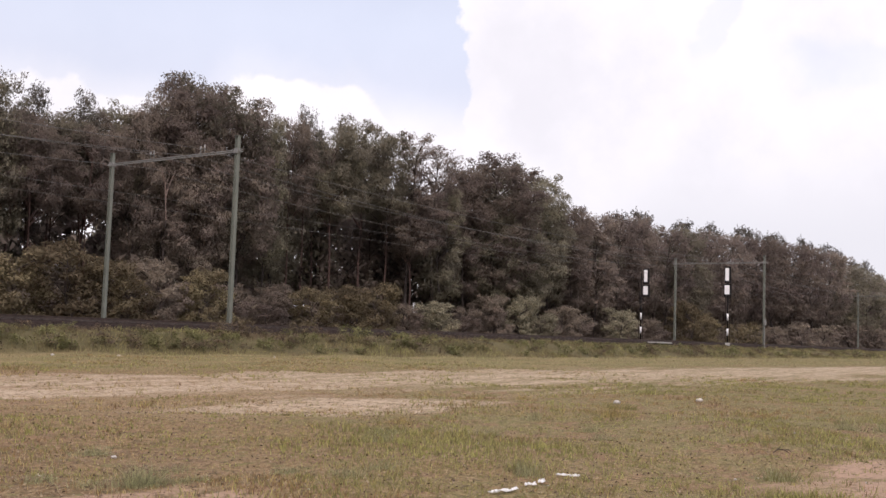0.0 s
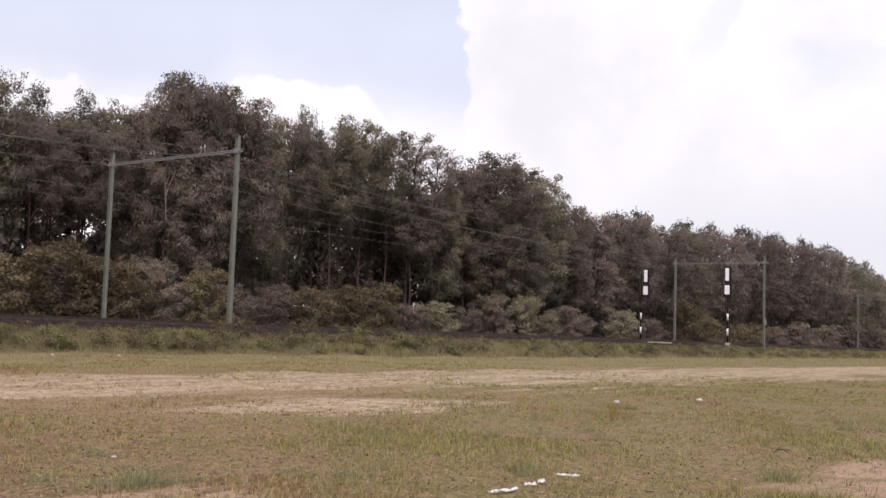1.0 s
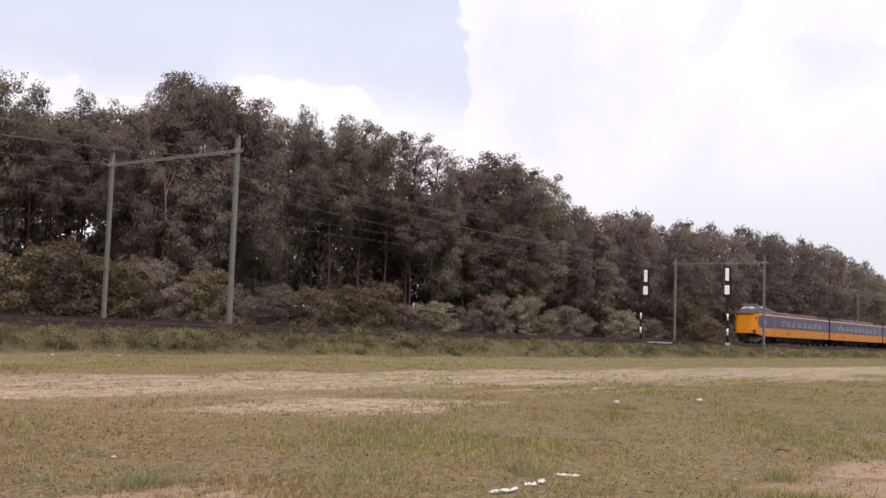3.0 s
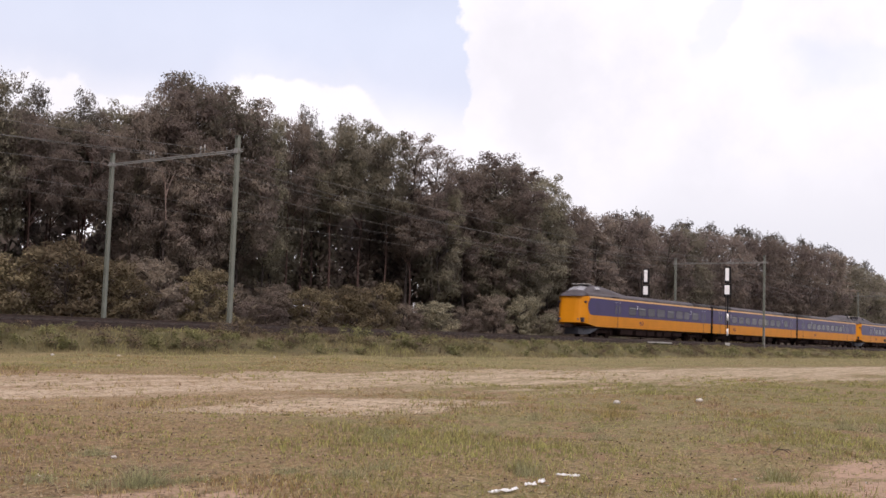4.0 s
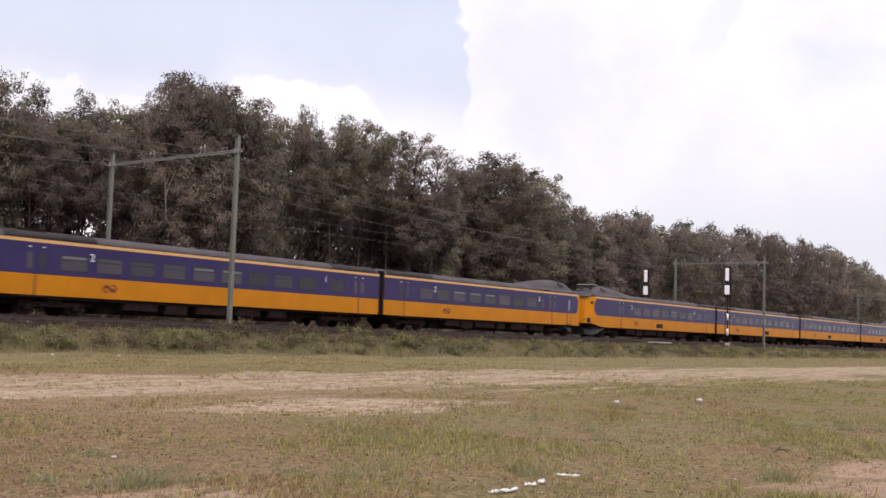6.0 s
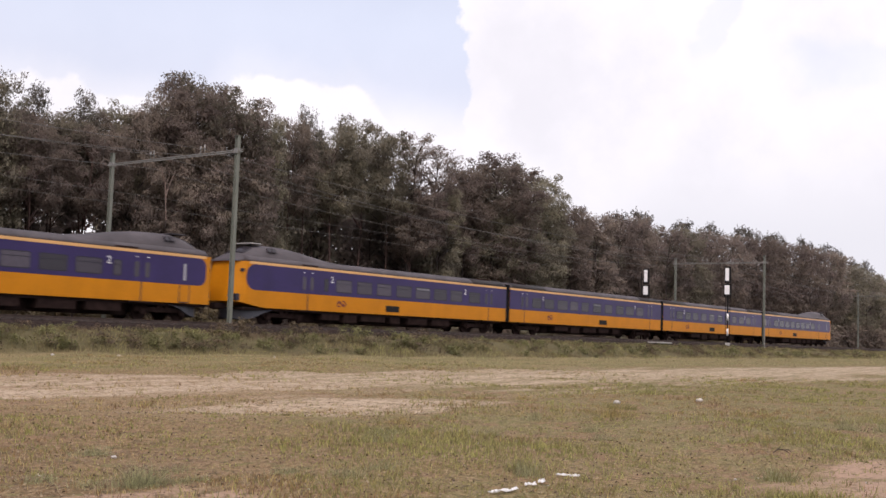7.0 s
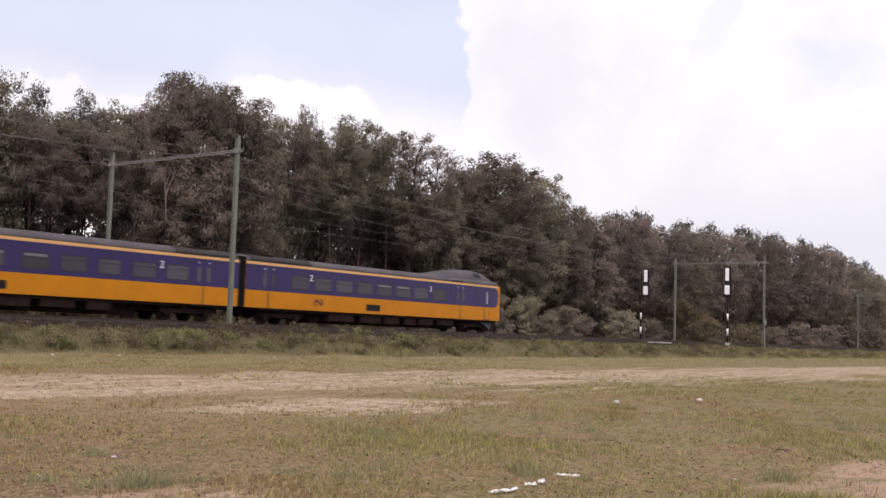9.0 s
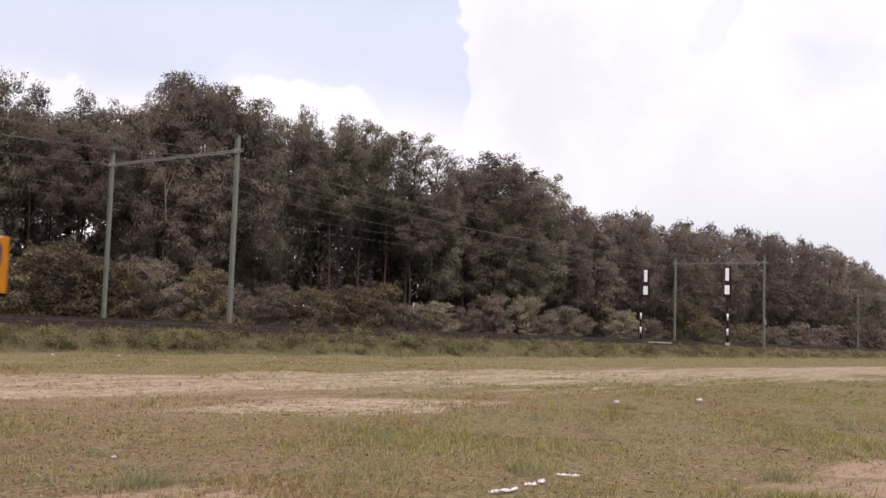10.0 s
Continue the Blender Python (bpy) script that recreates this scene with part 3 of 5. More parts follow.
def emblem(parent, x, z, side):
    """Two interlocked bent bars, each one mitred ribbon."""
    y = side * (HALF + .008)
    half_sign = [(-.08, -.16), (-.28, -.16), (-.40, -.01), (-.28, .13), (-.11, .13), (.11, -.06), (.23, -.06), (.18, .03)]
    for turn in (1, -1):
        pts = [Vector((px * turn, 0, pz * turn)) for px, pz in half_sign]
        edge_a, edge_b = [], []
        for i, p in enumerate(pts):
            d0 = (p - pts[i - 1]).normalized() if i else (pts[1] - p).normalized()
            d1 = (pts[i + 1] - p).normalized() if i < len(pts) - 1 else d0
            q = (d0 + d1).normalized().cross(Vector((0, 1, 0))) * (.034 / max(.5, math.sqrt((1 + d0.dot(d1)) / 2)))
            edge_a.append(p + q)
            edge_b.append(p - q)
        bm = bmesh.new()
        loft(bm, [[Vector((x + v.x, y + dy, z + v.z)) for v, dy in ((va, 0), (vb, 0), (vb, side * .006), (va, side * .006))] for va, vb in zip(edge_a, edge_b)])
        part("emblem", bm, LOGO, parent, "dark red emblem")


def bogie(parent, x):
    bm = bmesh.new()
    for s in (-1, 1):
        box(bm, x - 1.7, x + 1.7, s * 1.0 - .06, s * 1.0 + .06, .42, .66, .02)
        for dx in (-1.25, 1.25):
            box(bm, x + dx - .17, x + dx + .17, s * 1.08 - .08, s * 1.08 + .08, .3, .62, .02)
        cyl(bm, (x - .25, s * 1.02, .6), (x - .25, s * 1.02, .95), .13, seg=10)
        cyl(bm, (x + .25, s * 1.02, .6), (x + .25, s * 1.02, .95), .13, seg=10)
    box(bm, x - .35, x + .35, -1.0, 1.0, .45, .75, .02)
    b = part("bogie", bm, UNDER, parent, "black steel bogie frame")
    for dx in (-1.25, 1.25):
        for s in (-1, 1):
            bm = bmesh.new()
            cyl(bm, (x + dx, s * .69, .46), (x + dx, s * .82, .46), .46, seg=24)
            cyl(bm, (x + dx, s * .66, .46), (x + dx, s * .69, .46), .49, seg=24)
            part("wheel", bm, UNDER, b)
        bm = bmesh.new()
        cyl(bm, (x + dx, -.7, .46), (x + dx, .7, .46), .08, seg=8)
        part("axle", bm, UNDER, b)


def side_ring(x, w, low=SKIRT, lean=0.0):
    """A section of the body; lean: how far its upper edge lies behind the lower one."""
    mid = (SKIRT + CANT) / 2
    return [(x, -w, low), (x + lean * .45, -w - .012, mid), (x + lean, -w, CANT), (x + lean, w, CANT), (x + lean * .45, w + .012, mid), (x, w, low)]


def roof_ring(x, half, base, top):
    """A rounded roof section, widest at the base."""
    pts = []
    for i in range(13):
        a = math.pi * i / 12
        c, s = math.cos(a), math.sin(a)
        pts.append((x, -half * math.copysign(abs(c) ** .72, c), base + (top - base) * s ** .85))
    return pts


def make_car(length, cab, windows, numerals, emblem_x, doors, plate=None, label="", bright=False):
    """cab: 0 none, -1 at the leading end (x = 0), 1 at the trailing end. windows: spans of x."""
    root = tagged(new("train_carriage"), label, "train carriage", "carriages of the train")
    a, b = (0.45 if cab == -1 else 0.26), (length - 1.55 if cab == 1 else length - 0.26)
    rings = []
    if cab == -1:
        rings += [side_ring(a + x_, w_, z_, l_) for x_, w_, z_, l_ in ((-.30, .50, 1.22, .26), (-.26, .80, 1.22, .26), (-.16, .98, 1.22, .25), (.0, 1.10, 1.21, .24), (.22, 1.24, 1.19, .18), (.45, 1.37, 1.15, .06), (.65, HALF, 1.1, 0), (1.3, HALF, 1.0, 0), (2.0, HALF, SKIRT, 0))]
    else:
        rings += [side_ring(a, HALF - .02), side_ring(a + .06, HALF)]
    if cab == 1:
        rings += [side_ring(b - .5, HALF), side_ring(b - .1, 1.36), side_ring(b + .06, 1.2), side_ring(b + .16, .9), side_ring(b + .22, .5)]
    else:
        rings += [side_ring(b - .06, HALF), side_ring(b, HALF - .02)]
    bm = bmesh.new()
    loft(bm, rings)
    part("body", bm, YELLOW, root, "yellow painted steel body")
    # roof
    bm = bmesh.new()
    loft(bm, [roof_ring(a + (.55 if cab == -1 else .02), HALF - .03, CANT + .003, 3.83), roof_ring(a + .8, HALF - .01, CANT + .003, 3.88), roof_ring(b - .8, HALF - .01, CANT + .003, 3.88), roof_ring(b - (.3 if cab == 1 else .02), HALF - .03, CANT + .003, 3.83)])
    part("roof", bm, ROOF, root, "dusty grey roof", True)
    # blue band and the pale stripe on both sides
    p0, p1 = (.92 if cab == -1 else a + .01), (b - .42 if cab == 1 else b - .01)
    for s in (-1, 1):
        y0, y1 = sorted((s * (HALF - .02), s * (HALF + .014)))
        bm = bmesh.new()
        rounded(bm, p0, p1, WAIST, CANT - .13, y0, y1, (.62 if cab == -1 else .01, .45 if cab == 1 else .01, .45 if cab == 1 else .01, .62 if cab == -1 else .01), 7)
        band = part("blue_band", bm, BLUE, root, "dark blue painted window band")
        bm = bmesh.new()
        rounded(bm, p0 + (.2 if cab == -1 else 0), p1, CANT - .122, CANT + .02, y0, y1, (.01,) * 4, 1)
        part("stripe", bm, CREAM, root, "pale orange-yellow cantrail stripe")
        for w0, w1 in windows:
            bm = bmesh.new()
            rounded(bm, w0, w1, 2.08, 2.86, *sorted((s * HALF, s * (HALF + .018))), (.09,) * 4, 3)
            part("window_frame", bm, FRAME, band)
            bm = bmesh.new()
            rounded(bm, w0 + .05, w1 - .05, 2.13, 2.81, *sorted((s * HALF, s * (HALF + .021))), (.06,) * 4, 3)
            part("pane", bm, GLASS, band, "tinted window glass")
            bm = bmesh.new()
            rounded(bm, w0 + .07, w1 - .07, 2.60, 2.635, *sorted((s * HALF, s * (HALF + .026))), (.003,) * 4, 1)
            part("transom", bm, FRAME, band)
            if s < 0 and (w0 * 7.3 + length + emblem_x * 3) % 1 < .3:      # some tilted top lights get the sky's reflection as a pale colour
                bm = bmesh.new()
                rounded(bm, w0 + .12, w1 - .12, 2.66, 2.78, *sorted((s * HALF, s * (HALF + .03))), (.02,) * 4, 2)
                part("top_light", bm, HOPPER, band, "tilted top light, sky reflection painted pale")
        for x, t in numerals:
            digit(band, t, x, 2.64, s)
        emblem(root, emblem_x, 1.42, s)
        for d in doors:
            for k in (-.62, .02):
                bm = bmesh.new()
                rounded(bm, d + k, d + k + .6, 1.9, 3.15, *sorted((s * HALF, s * (HALF + .019))), (.03,) * 4, 2)
                leaf = part("door", bm, BLUE, root, "blue door leaf")
                bm = bmesh.new()
                rounded(bm, d + k + .16, d + k + .44, 2.1, 2.85, *sorted((s * HALF, s * (HALF + .023))), (.05,) * 4, 2)
                part("door_window", bm, GLASS, leaf)
            bm = bmesh.new()
            box(bm, d - .03, d + .03, *sorted((s * HALF, s * (HALF + .016))), SKIRT, WAIST)
            part("door_seam", bm, FRAME, root)
            for k in (-.35, .35):
                bm = bmesh.new()
                box(bm, d + k - .05, d + k + .05, *sorted((s * HALF, s * (HALF + .03))), 3.06, 3.12, .008)
                part("door_lamp", bm, WHITE, root, "small white door lamp")
            bm = bmesh.new()
            box(bm, d - .75, d + .75, *sorted((s * 1.15, s * (HALF + .05))), .84, .93, .015)
            part("step", bm, UNDER, root)
        if plate:
            bm = bmesh.new()
            rounded(bm, plate, plate + 1.35, 1.12, 1.50, *sorted((s * HALF, s * (HALF + .016))), (.03,) * 4, 2)
            part("vent_grille", bm, BLACK, root, "black ventilation grille")
    # under the floor
    bm = bmesh.new()
    box(bm, a + .4, b - .4, -1.25, 1.25, .78, .94, .02)
    box(bm, 6.2, length - 6.2, -.5, .5, .22, .8, .02)
    box(bm, a + .5, b - .5, -.4, .4, .5, .8, .02)
    part("underframe", bm, UNDER, root)
    rng = random.Random(int(length * 10) + len(windows))
    x = 7.2
    while x < length - 8:
        w = rng.uniform(1.0, 2.4)
        for y0, y1 in ((-1.25, -.5), (.5, 1.25)):
            bm = bmesh.new()
            box(bm, x, x + w, y0, y1, rng.uniform(.28, .45), .85, .03)
            part("equipment_box", bm, UNDER, root)
        x += w + rng.uniform(.2, .9)
    bogie(root, 4.2 if cab == -1 else 3.4)
    bogie(root, length - (4.4 if cab == 1 else 3.4))
    # bellows at plain ends
    for e, on in ((0, cab != -1), (length, cab != 1)):
        if on:
            bm = bmesh.new()
            x0, x1 = (0.0, .27) if e == 0 else (length - .27, length)
            box(bm, x0, x1, -1.395, 1.395, .93, 3.66, .02)
            part("bellows", bm, RUBBER, root, "black rubber gangway bellows")
    # sooty panels over the plain ends
    for e, on in ((0, cab != -1), (1, cab != 1)):
        if on:
            x0, x1 = (.6, 5.4) if e == 0 else (length - 4.6, length - .6)
            bm = bmesh.new()
            loft(bm, [roof_ring(x_, HALF - .02, CANT + .06, 3.893) for x_ in (x0, x1)])
            part("roof_panel", bm, ROOFDARK, root, "sooty dark roof panel", True)
    # roof pods
    for d in doors:
        bm = bmesh.new()
        box(bm, d - .7, d + .7, -1.0, 1.0, 3.76, 3.92, .03)
        part("roof_vent", bm, UNDER, root, "dark roof ventilator")
    if cab:
        # the raised driver's cab, built for the leading end and mirrored for the trailing end
        f = (lambda v: v) if cab == -1 else (lambda v: length - 1.1 - v)
        prof = [(.24, .98, 3.45), (.6, 1.12, 3.62), (1.2, 1.2, 3.95), (2.0, 1.18, 4.35), (2.6, 1.14, 4.46), (3.6, 1.14, 4.48), (4.6, 1.16, 4.44), (5.6, 1.2, 4.33), (6.6, 1.25, 4.18), (7.6, 1.3, 4.02), (8.6, 1.34, 3.91), (9.3, 1.35, 3.85)]
        bm = bmesh.new()
        loft(bm, [roof_ring(f(x_), hw, CANT - .01, zt) for x_, hw, zt in prof])
        dome = part("cab_dome", bm, ROOF, root, "grey raised driver's cab", True)
        bm = bmesh.new()
        for s in (-1, 1):
            v = [bm.verts.new((f(x_), s * y_, z_)) for x_, y_, z_ in ((1.2, .06, 3.95), (1.2, .75, 3.88), (1.9, .66, 4.21), (1.9, .06, 4.30))]
            bm.faces.new(v)
        r = bmesh.ops.extrude_face_region(bm, geom=bm.faces[:])
        for g in r["geom"]:
            if isinstance(g, bmesh.types.BMVert):
                g.co += Vector((.03 * cab, 0, .05))
        bmesh.ops.recalc_face_normals(bm, faces=bm.faces)
        # bright: the bright reflection is painted as pale panes
        part("windscreen", bm, PALEGLASS if bright else DARKGLASS, dome, "windscreen painted pale for its reflection" if bright else "dark windscreen")
        for s in (-1, 1):
            for w0, w1 in ((2.75, 3.02), (3.1, 3.37)):
                bm = bmesh.new()
                v = [bm.verts.new((f(x_), s * y_, z_)) for x_, y_, z_ in ((w0, 1.02, 4.02), (w1, 1.02, 4.02), (w1, .90, 4.25), (w0, .90, 4.25))]
                q = bm.faces.new(v)
                r = bmesh.ops.extrude_face_region(bm, geom=[q])
                for g in r["geom"]:
                    if isinstance(g, bmesh.types.BMVert):
                        g.co += Vector((0, s * .1, .05))
                bmesh.ops.recalc_face_normals(bm, faces=bm.faces)
                part("side_window", bm, PALEGLASS if bright else DARKGLASS, dome, "cab side window painted pale for its reflection" if bright else "dark cab side window")
        bm = bmesh.new()
        x_ = sorted((f(1.75), f(2.6)))
        box(bm, *x_, -.75, .75, 4.46, 4.53, .025)
        # leading cabs: the visor's highlight is put into a paler colour
        part("visor", bm, INSUL if cab == -1 else ROOF, dome, "sun visor over the windscreen, highlight painted pale grey" if cab == -1 else "grey sun visor over the windscreen")
        bm = bmesh.new()
        x_ = sorted((f(5.2), f(6.6)))
        box(bm, *x_, -1.385, 1.385, 3.44, 3.56, .02)
        part("roof_grille", bm, UNDER, root, "black air intake grille")
        # lamps, plough, coupler
        for s in (-1, 1):
            bm = bmesh.new()
            x_ = sorted((f(.66), f(.98)))
            rounded(bm, *x_, 2.84, 3.03, *sorted((s * 1.15, s * (1.30 if cab == -1 else HALF + .012))), (.07,) * 4, 3)
            if cab == -1:
                part("marker_lamp", bm, FRAME, root, "dark oval lamp recess")
            else:
                bm.free()
            bm = bmesh.new()
            x_ = sorted((f(.34), f(.66)))
            box(bm, *x_, *sorted((s * .95, s * 1.215)), 1.27, 1.64, .02)
            lamp = part("headlamp_cluster", bm, FRAME, root, "dark headlamp cluster")
            bm = bmesh.new()
            cyl(bm, (f(.16), s * .84, 1.5), (f(.34), s * .84, 1.5), .07, seg=14)
            part("headlamp", bm, HOPPER, lamp, "unlit round headlamp")
            bm = bmesh.new()
            x_ = sorted((f(1.9), f(2.6)))
            if cab == 1:
                rounded(bm, *x_, SKIRT + .02, 1.86, *sorted((s * HALF, s * (HALF + .012))), (.03,) * 4, 2)
                part("cab_door_outline", bm, FRAME, root)
                bm = bmesh.new()
                rounded(bm, x_[0] + .06, x_[1] - .06, SKIRT + .08, 1.85, *sorted((s * HALF, s * (HALF + .016))), (.03,) * 4, 2)
                part("cab_door", bm, YELLOW, root)
                bm = bmesh.new()
                rounded(bm, x_[0] + .25, x_[0] + .4, 2.1, 2.95, *sorted((s * HALF, s * (HALF + .024))), (.03,) * 4, 2)
                part("cab_handrail_panel", bm, PALEGLASS, root, "pale grab rail recess")
            else:
                bm.free()
        bm = bmesh.new()
        loft(bm, [[(f(x_), -w, z) for w, z in ((h, zl), (h * .9, .93), (-h * .9, .93), (-h, zl))] for x_, h, zl in ((.85, .5, .3), (1.1, .95, .24), (1.7, 1.2, .34), (2.4, 1.3, .64), (3.0, 1.33, .8))])
        part("plough", bm, PLOUGH, root, "blue-grey steel snow plough")
        bm = bmesh.new()
        x_ = sorted((f(-.25), f(.6)))
        box(bm, *x_, -.25, .25, .8, 1.12, .04)
        part("coupler", bm, UNDER, root)
    return root


def row(start, step, width, count):
    return [(start + i * step, start + i * step + width) for i in range(count)]


ends = "yellow and dark blue intercity carriage with a raised grey cab"
mids = "yellow and dark blue intercity carriage with a grey roof"
CARS = [
    (0.0, dict(length=27.05, cab=-1, windows=[(8.3, 9.75), (10.2, 11.75), (12.1, 13.6), (14.0, 15.8), (16.25, 17.85), (18.25, 19.85), (20.1, 21.4), (22.0, 23.6)], numerals=[(9.98, "2"), (21.72, "2")], emblem_x=10.85, doors=[6.2, 24.85], label=ends, bright=True)),
    (27.05, dict(length=26.5, cab=0, windows=row(3.42, 1.95, 1.5, 9) + [(21.75, 23.0)], numerals=[(5.14, "2"), (21.3, "1")], emblem_x=6.2, doors=[2.2, 24.3], label=mids)),
    (53.55, dict(length=27.05, cab=1, windows=row(3.9, 1.9, 1.5, 8) + [(19.3, 19.8)], numerals=[(5.6, "2"), (19.04, "2")], emblem_x=7.0, doors=[2.3, 21.0], label=ends)),
    (80.6, dict(length=27.05, cab=-1, windows=[(7.1, 7.5), (8.15, 9.6), (10.05, 11.5), (11.95, 13.4), (13.9, 15.5), (15.9, 17.5), (17.9, 19.4), (19.8, 21.2), (22.0, 23.4)], numerals=[(7.8, "2"), (21.55, "2")], emblem_x=8.7, doors=[5.75, 24.5], plate=12.9, label=ends)),
    (107.65, dict(length=26.5, cab=0, windows=[(3.4, 4.75), (5.2, 6.65), (7.2, 8.8), (9.2, 10.5), (11.1, 12.3), (13.05, 14.5), (15.15, 16.5), (17.2, 18.6), (19.05, 20.6), (21.1, 22.5)], numerals=[(4.97, "1"), (20.85, "1")], emblem_x=6.1, doors=[2.3, 23.9], plate=14.2, label=mids)),
    (134.15, dict(length=26.5, cab=0, windows=[(3.2, 4.7), (5.3, 6.6), (7.05, 8.4), (9.1, 10.5), (11.1, 12.5), (13.3, 14.7), (15.3, 16.7), (17.3, 18.6), (19.3, 20.75), (21.35, 22.8)], numerals=[(5.0, "2"), (21.05, "2")], emblem_x=5.85, doors=[2.2, 23.8], plate=11.3, label=mids)),
    (160.65, dict(length=27.05, cab=1, windows=row(3.75, 1.9, 1.52, 7) + [(17.15, 18.65)], numerals=[(5.4, "2"), (16.95, "2")], emblem_x=6.1, doors=[2.0, 20.4], plate=10.4, label=ends)),
]
TRAIN = [(s, make_car(**spec)) for s, spec in CARS]


# ---- trees and shrubs ----
def leaf_cloud(r, centers, radii, counts, size, flat=0.75, up=0.0):
    """Many small leaf sprays, three-sided and turned at random, lying on the outside of flattened rounded pads."""
    c = np.repeat(centers, counts, 0)
    R = np.repeat(radii, counts)
    k = len(c)
    d = r.normal(size=(k, 3))
    d /= np.linalg.norm(d, axis=1)[:, None]
    d[:, 2] = np.abs(d[:, 2]) * np.where(r.random(k) < .22, -1, 1)
    rr = R * (0.55 + 0.55 * r.random(k) ** .8)
    deep = r.random(k) < .12               # larger inner sprays close the pad
    rr[deep] = R[deep] * .5 * r.random(deep.sum())
    pos = c + d * rr[:, None] * np.array([1, 1, flat])
    pos += r.normal(size=(k, 3)) * size * .6
    nrm = d * .8 + r.normal(size=(k, 3)) * .5 + np.array([0, 0, .35 + up])
    nrm /= np.linalg.norm(nrm, axis=1)[:, None]
    a = np.cross(nrm, r.normal(size=(k, 3)))
    a /= np.linalg.norm(a, axis=1)[:, None]
    b = np.cross(nrm, a)
    s = (size * r.uniform(.55, 1.35, k) * np.where(deep & (R > .7), 1.8, 1))[:, None]
    soft = d * np.array([.8, .8, 1.15]) + nrm * .06 + np.array([0, 0, .35])
    soft /= np.linalg.norm(soft, axis=1)[:, None]
    p0, p1, p2 = pos - a * s - b * s * .45, pos - a * s * .7 + b * s * .65, pos + a * s * 1.1
    turn = (np.cross(p1 - p0, p2 - p0) * soft).sum(1) < 0
    p1[turn], p2[turn] = p2[turn].copy(), p1[turn].copy()
    v = np.stack([p0, p1, p2], 1).reshape(-1, 3)
    return v, np.arange(k * 3).reshape(-1, 3), np.repeat(soft, 3, 0)


# per kind: crown's lower end, pads, pads' size, lean of the outline, sprays beside each pad
KINDS = {"oak": (.30, 44, (.062, .105), .2, 3), "tall": (.58, 34, (.055, .09), .10, 3), "lace": (.50, 60, (.03, .048), .2, 3),
         "pine": (.50, 36, (.042, .068), .10, 1), "low": (.05, 26, (.10, .18), .2, 2)}


def tree_proto(seed, h, kind, leaves, size):
    """Meshes of one tree of height h and crown radius 1: trunk with limbs, crown."""
    r = np.random.default_rng(seed)
    rng = random.Random(seed)
    lo, n, (r_lo, r_hi), sway, beside = KINDS[kind]
    bm = bmesh.new()
    bend = [(rng.uniform(-sway, sway) * i, rng.uniform(-sway, sway) * i, h * .86 * i / 5) for i in range(6)]
    r0 = (h * .010 + .05) * (.75 if kind in ("tall", "pine") else 1)
    tube(bm, bend, [r0 * (1 - .16 * i) for i in range(6)])
    def at(z):
        return Vector([np.interp(z, [p[2] for p in bend], [p[k] for p in bend]) for k in range(3)])
    cs, rs = [], []
    spread = (.13 if kind == "pine" else .30 if kind == "low" else .19) * h
    for i in range(n):
        u = (i + rng.random()) / n
        z = h * (lo + (.95 - lo) * u)
        rad = h * rng.uniform(r_lo, r_hi)
        if kind == "pine":
            w = spread * (1.06 - u) ** .4 * rng.uniform(.35, 1.15)
            rad *= 1.15 - .45 * u
        else:           # a dome, widest below its middle, most pads near its skin
            w = spread * math.sqrt(1 - (max(0, u - .5) / .58) ** 2) * (.55 + .45 * min(1, u / .25)) * rng.uniform(.3, 1.1) ** .6
        an = i * 2.4 + rng.uniform(-.7, .7)
        base = at(min(z * .86, h * .84))
        tip = Vector((base.x + w * math.cos(an), base.y + w * math.sin(an), z - rad * .3))
        cs.append(tip)
        rs.append(rad)
        if i % (2 if kind == "low" else 3) == 0:
            s = at(max(.1 * h, tip.z - .5 * w - .5))
            tube(bm, [s, (s + tip) / 2 + Vector((0, 0, .12 * w)), tip], [r0 * .34, r0 * .22, r0 * .06], 4)
        for q in range(beside):
            a2 = an + rng.uniform(-1.5, 1.5)
            cs.append(tip + Vector((math.cos(a2), math.sin(a2), rng.uniform(-.15, .75))).normalized() * rad * rng.uniform(.85, 1.2))
            rs.append(rad * rng.uniform(.25, .5))
    if kind == "pine":          # upright shoots break the top
        for i in range(len(cs)):
            if cs[i].z > h * .74:
                for q in range(3):
                    cs.append(cs[i] + Vector((rng.gauss(0, .35) * rs[i], rng.gauss(0, .35) * rs[i], rs[i] * (.6 + .3 * q))))
                    rs.append(rs[i] * (.32 - .08 * q))
    rs = np.array(rs)
    counts = np.maximum(4, (leaves * rs ** 1.8 / (rs ** 1.8).sum()).astype(int))
    v, f, nrm = leaf_cloud(r, np.array([tuple(c) for c in cs]), rs, counts, size, .8 if kind == "pine" else .66)
    kz, kr = h / np.percentile(v[:, 2], 99.8), 1 / np.percentile(np.hypot(v[:, 0], v[:, 1]), 96)
    grow = np.array([kr, kr, kz])
    dome = (v - np.array([0, 0, h * (lo + .35 * (1 - lo))])) / np.array([spread, spread, h * (1 - lo) * .6])
    dome /= np.maximum(np.linalg.norm(dome, axis=1), .3)[:, None]
    nrm = nrm * .62 + dome * .55
    nrm /= np.linalg.norm(nrm, axis=1)[:, None]
    v[:, 2] = np.maximum(v[:, 2], .05)
    trunk = bpy.data.meshes.new("trunk")
    for q in bm.verts:
        q.co = Vector((q.co.x * kr, q.co.y * kr, q.co.z * kz))
    bm.to_mesh(trunk)
    bm.free()
    trunk.materials.append(PINEBARK if kind in ("pine", "tall") else BARK)
    return trunk, v * grow, f, nrm


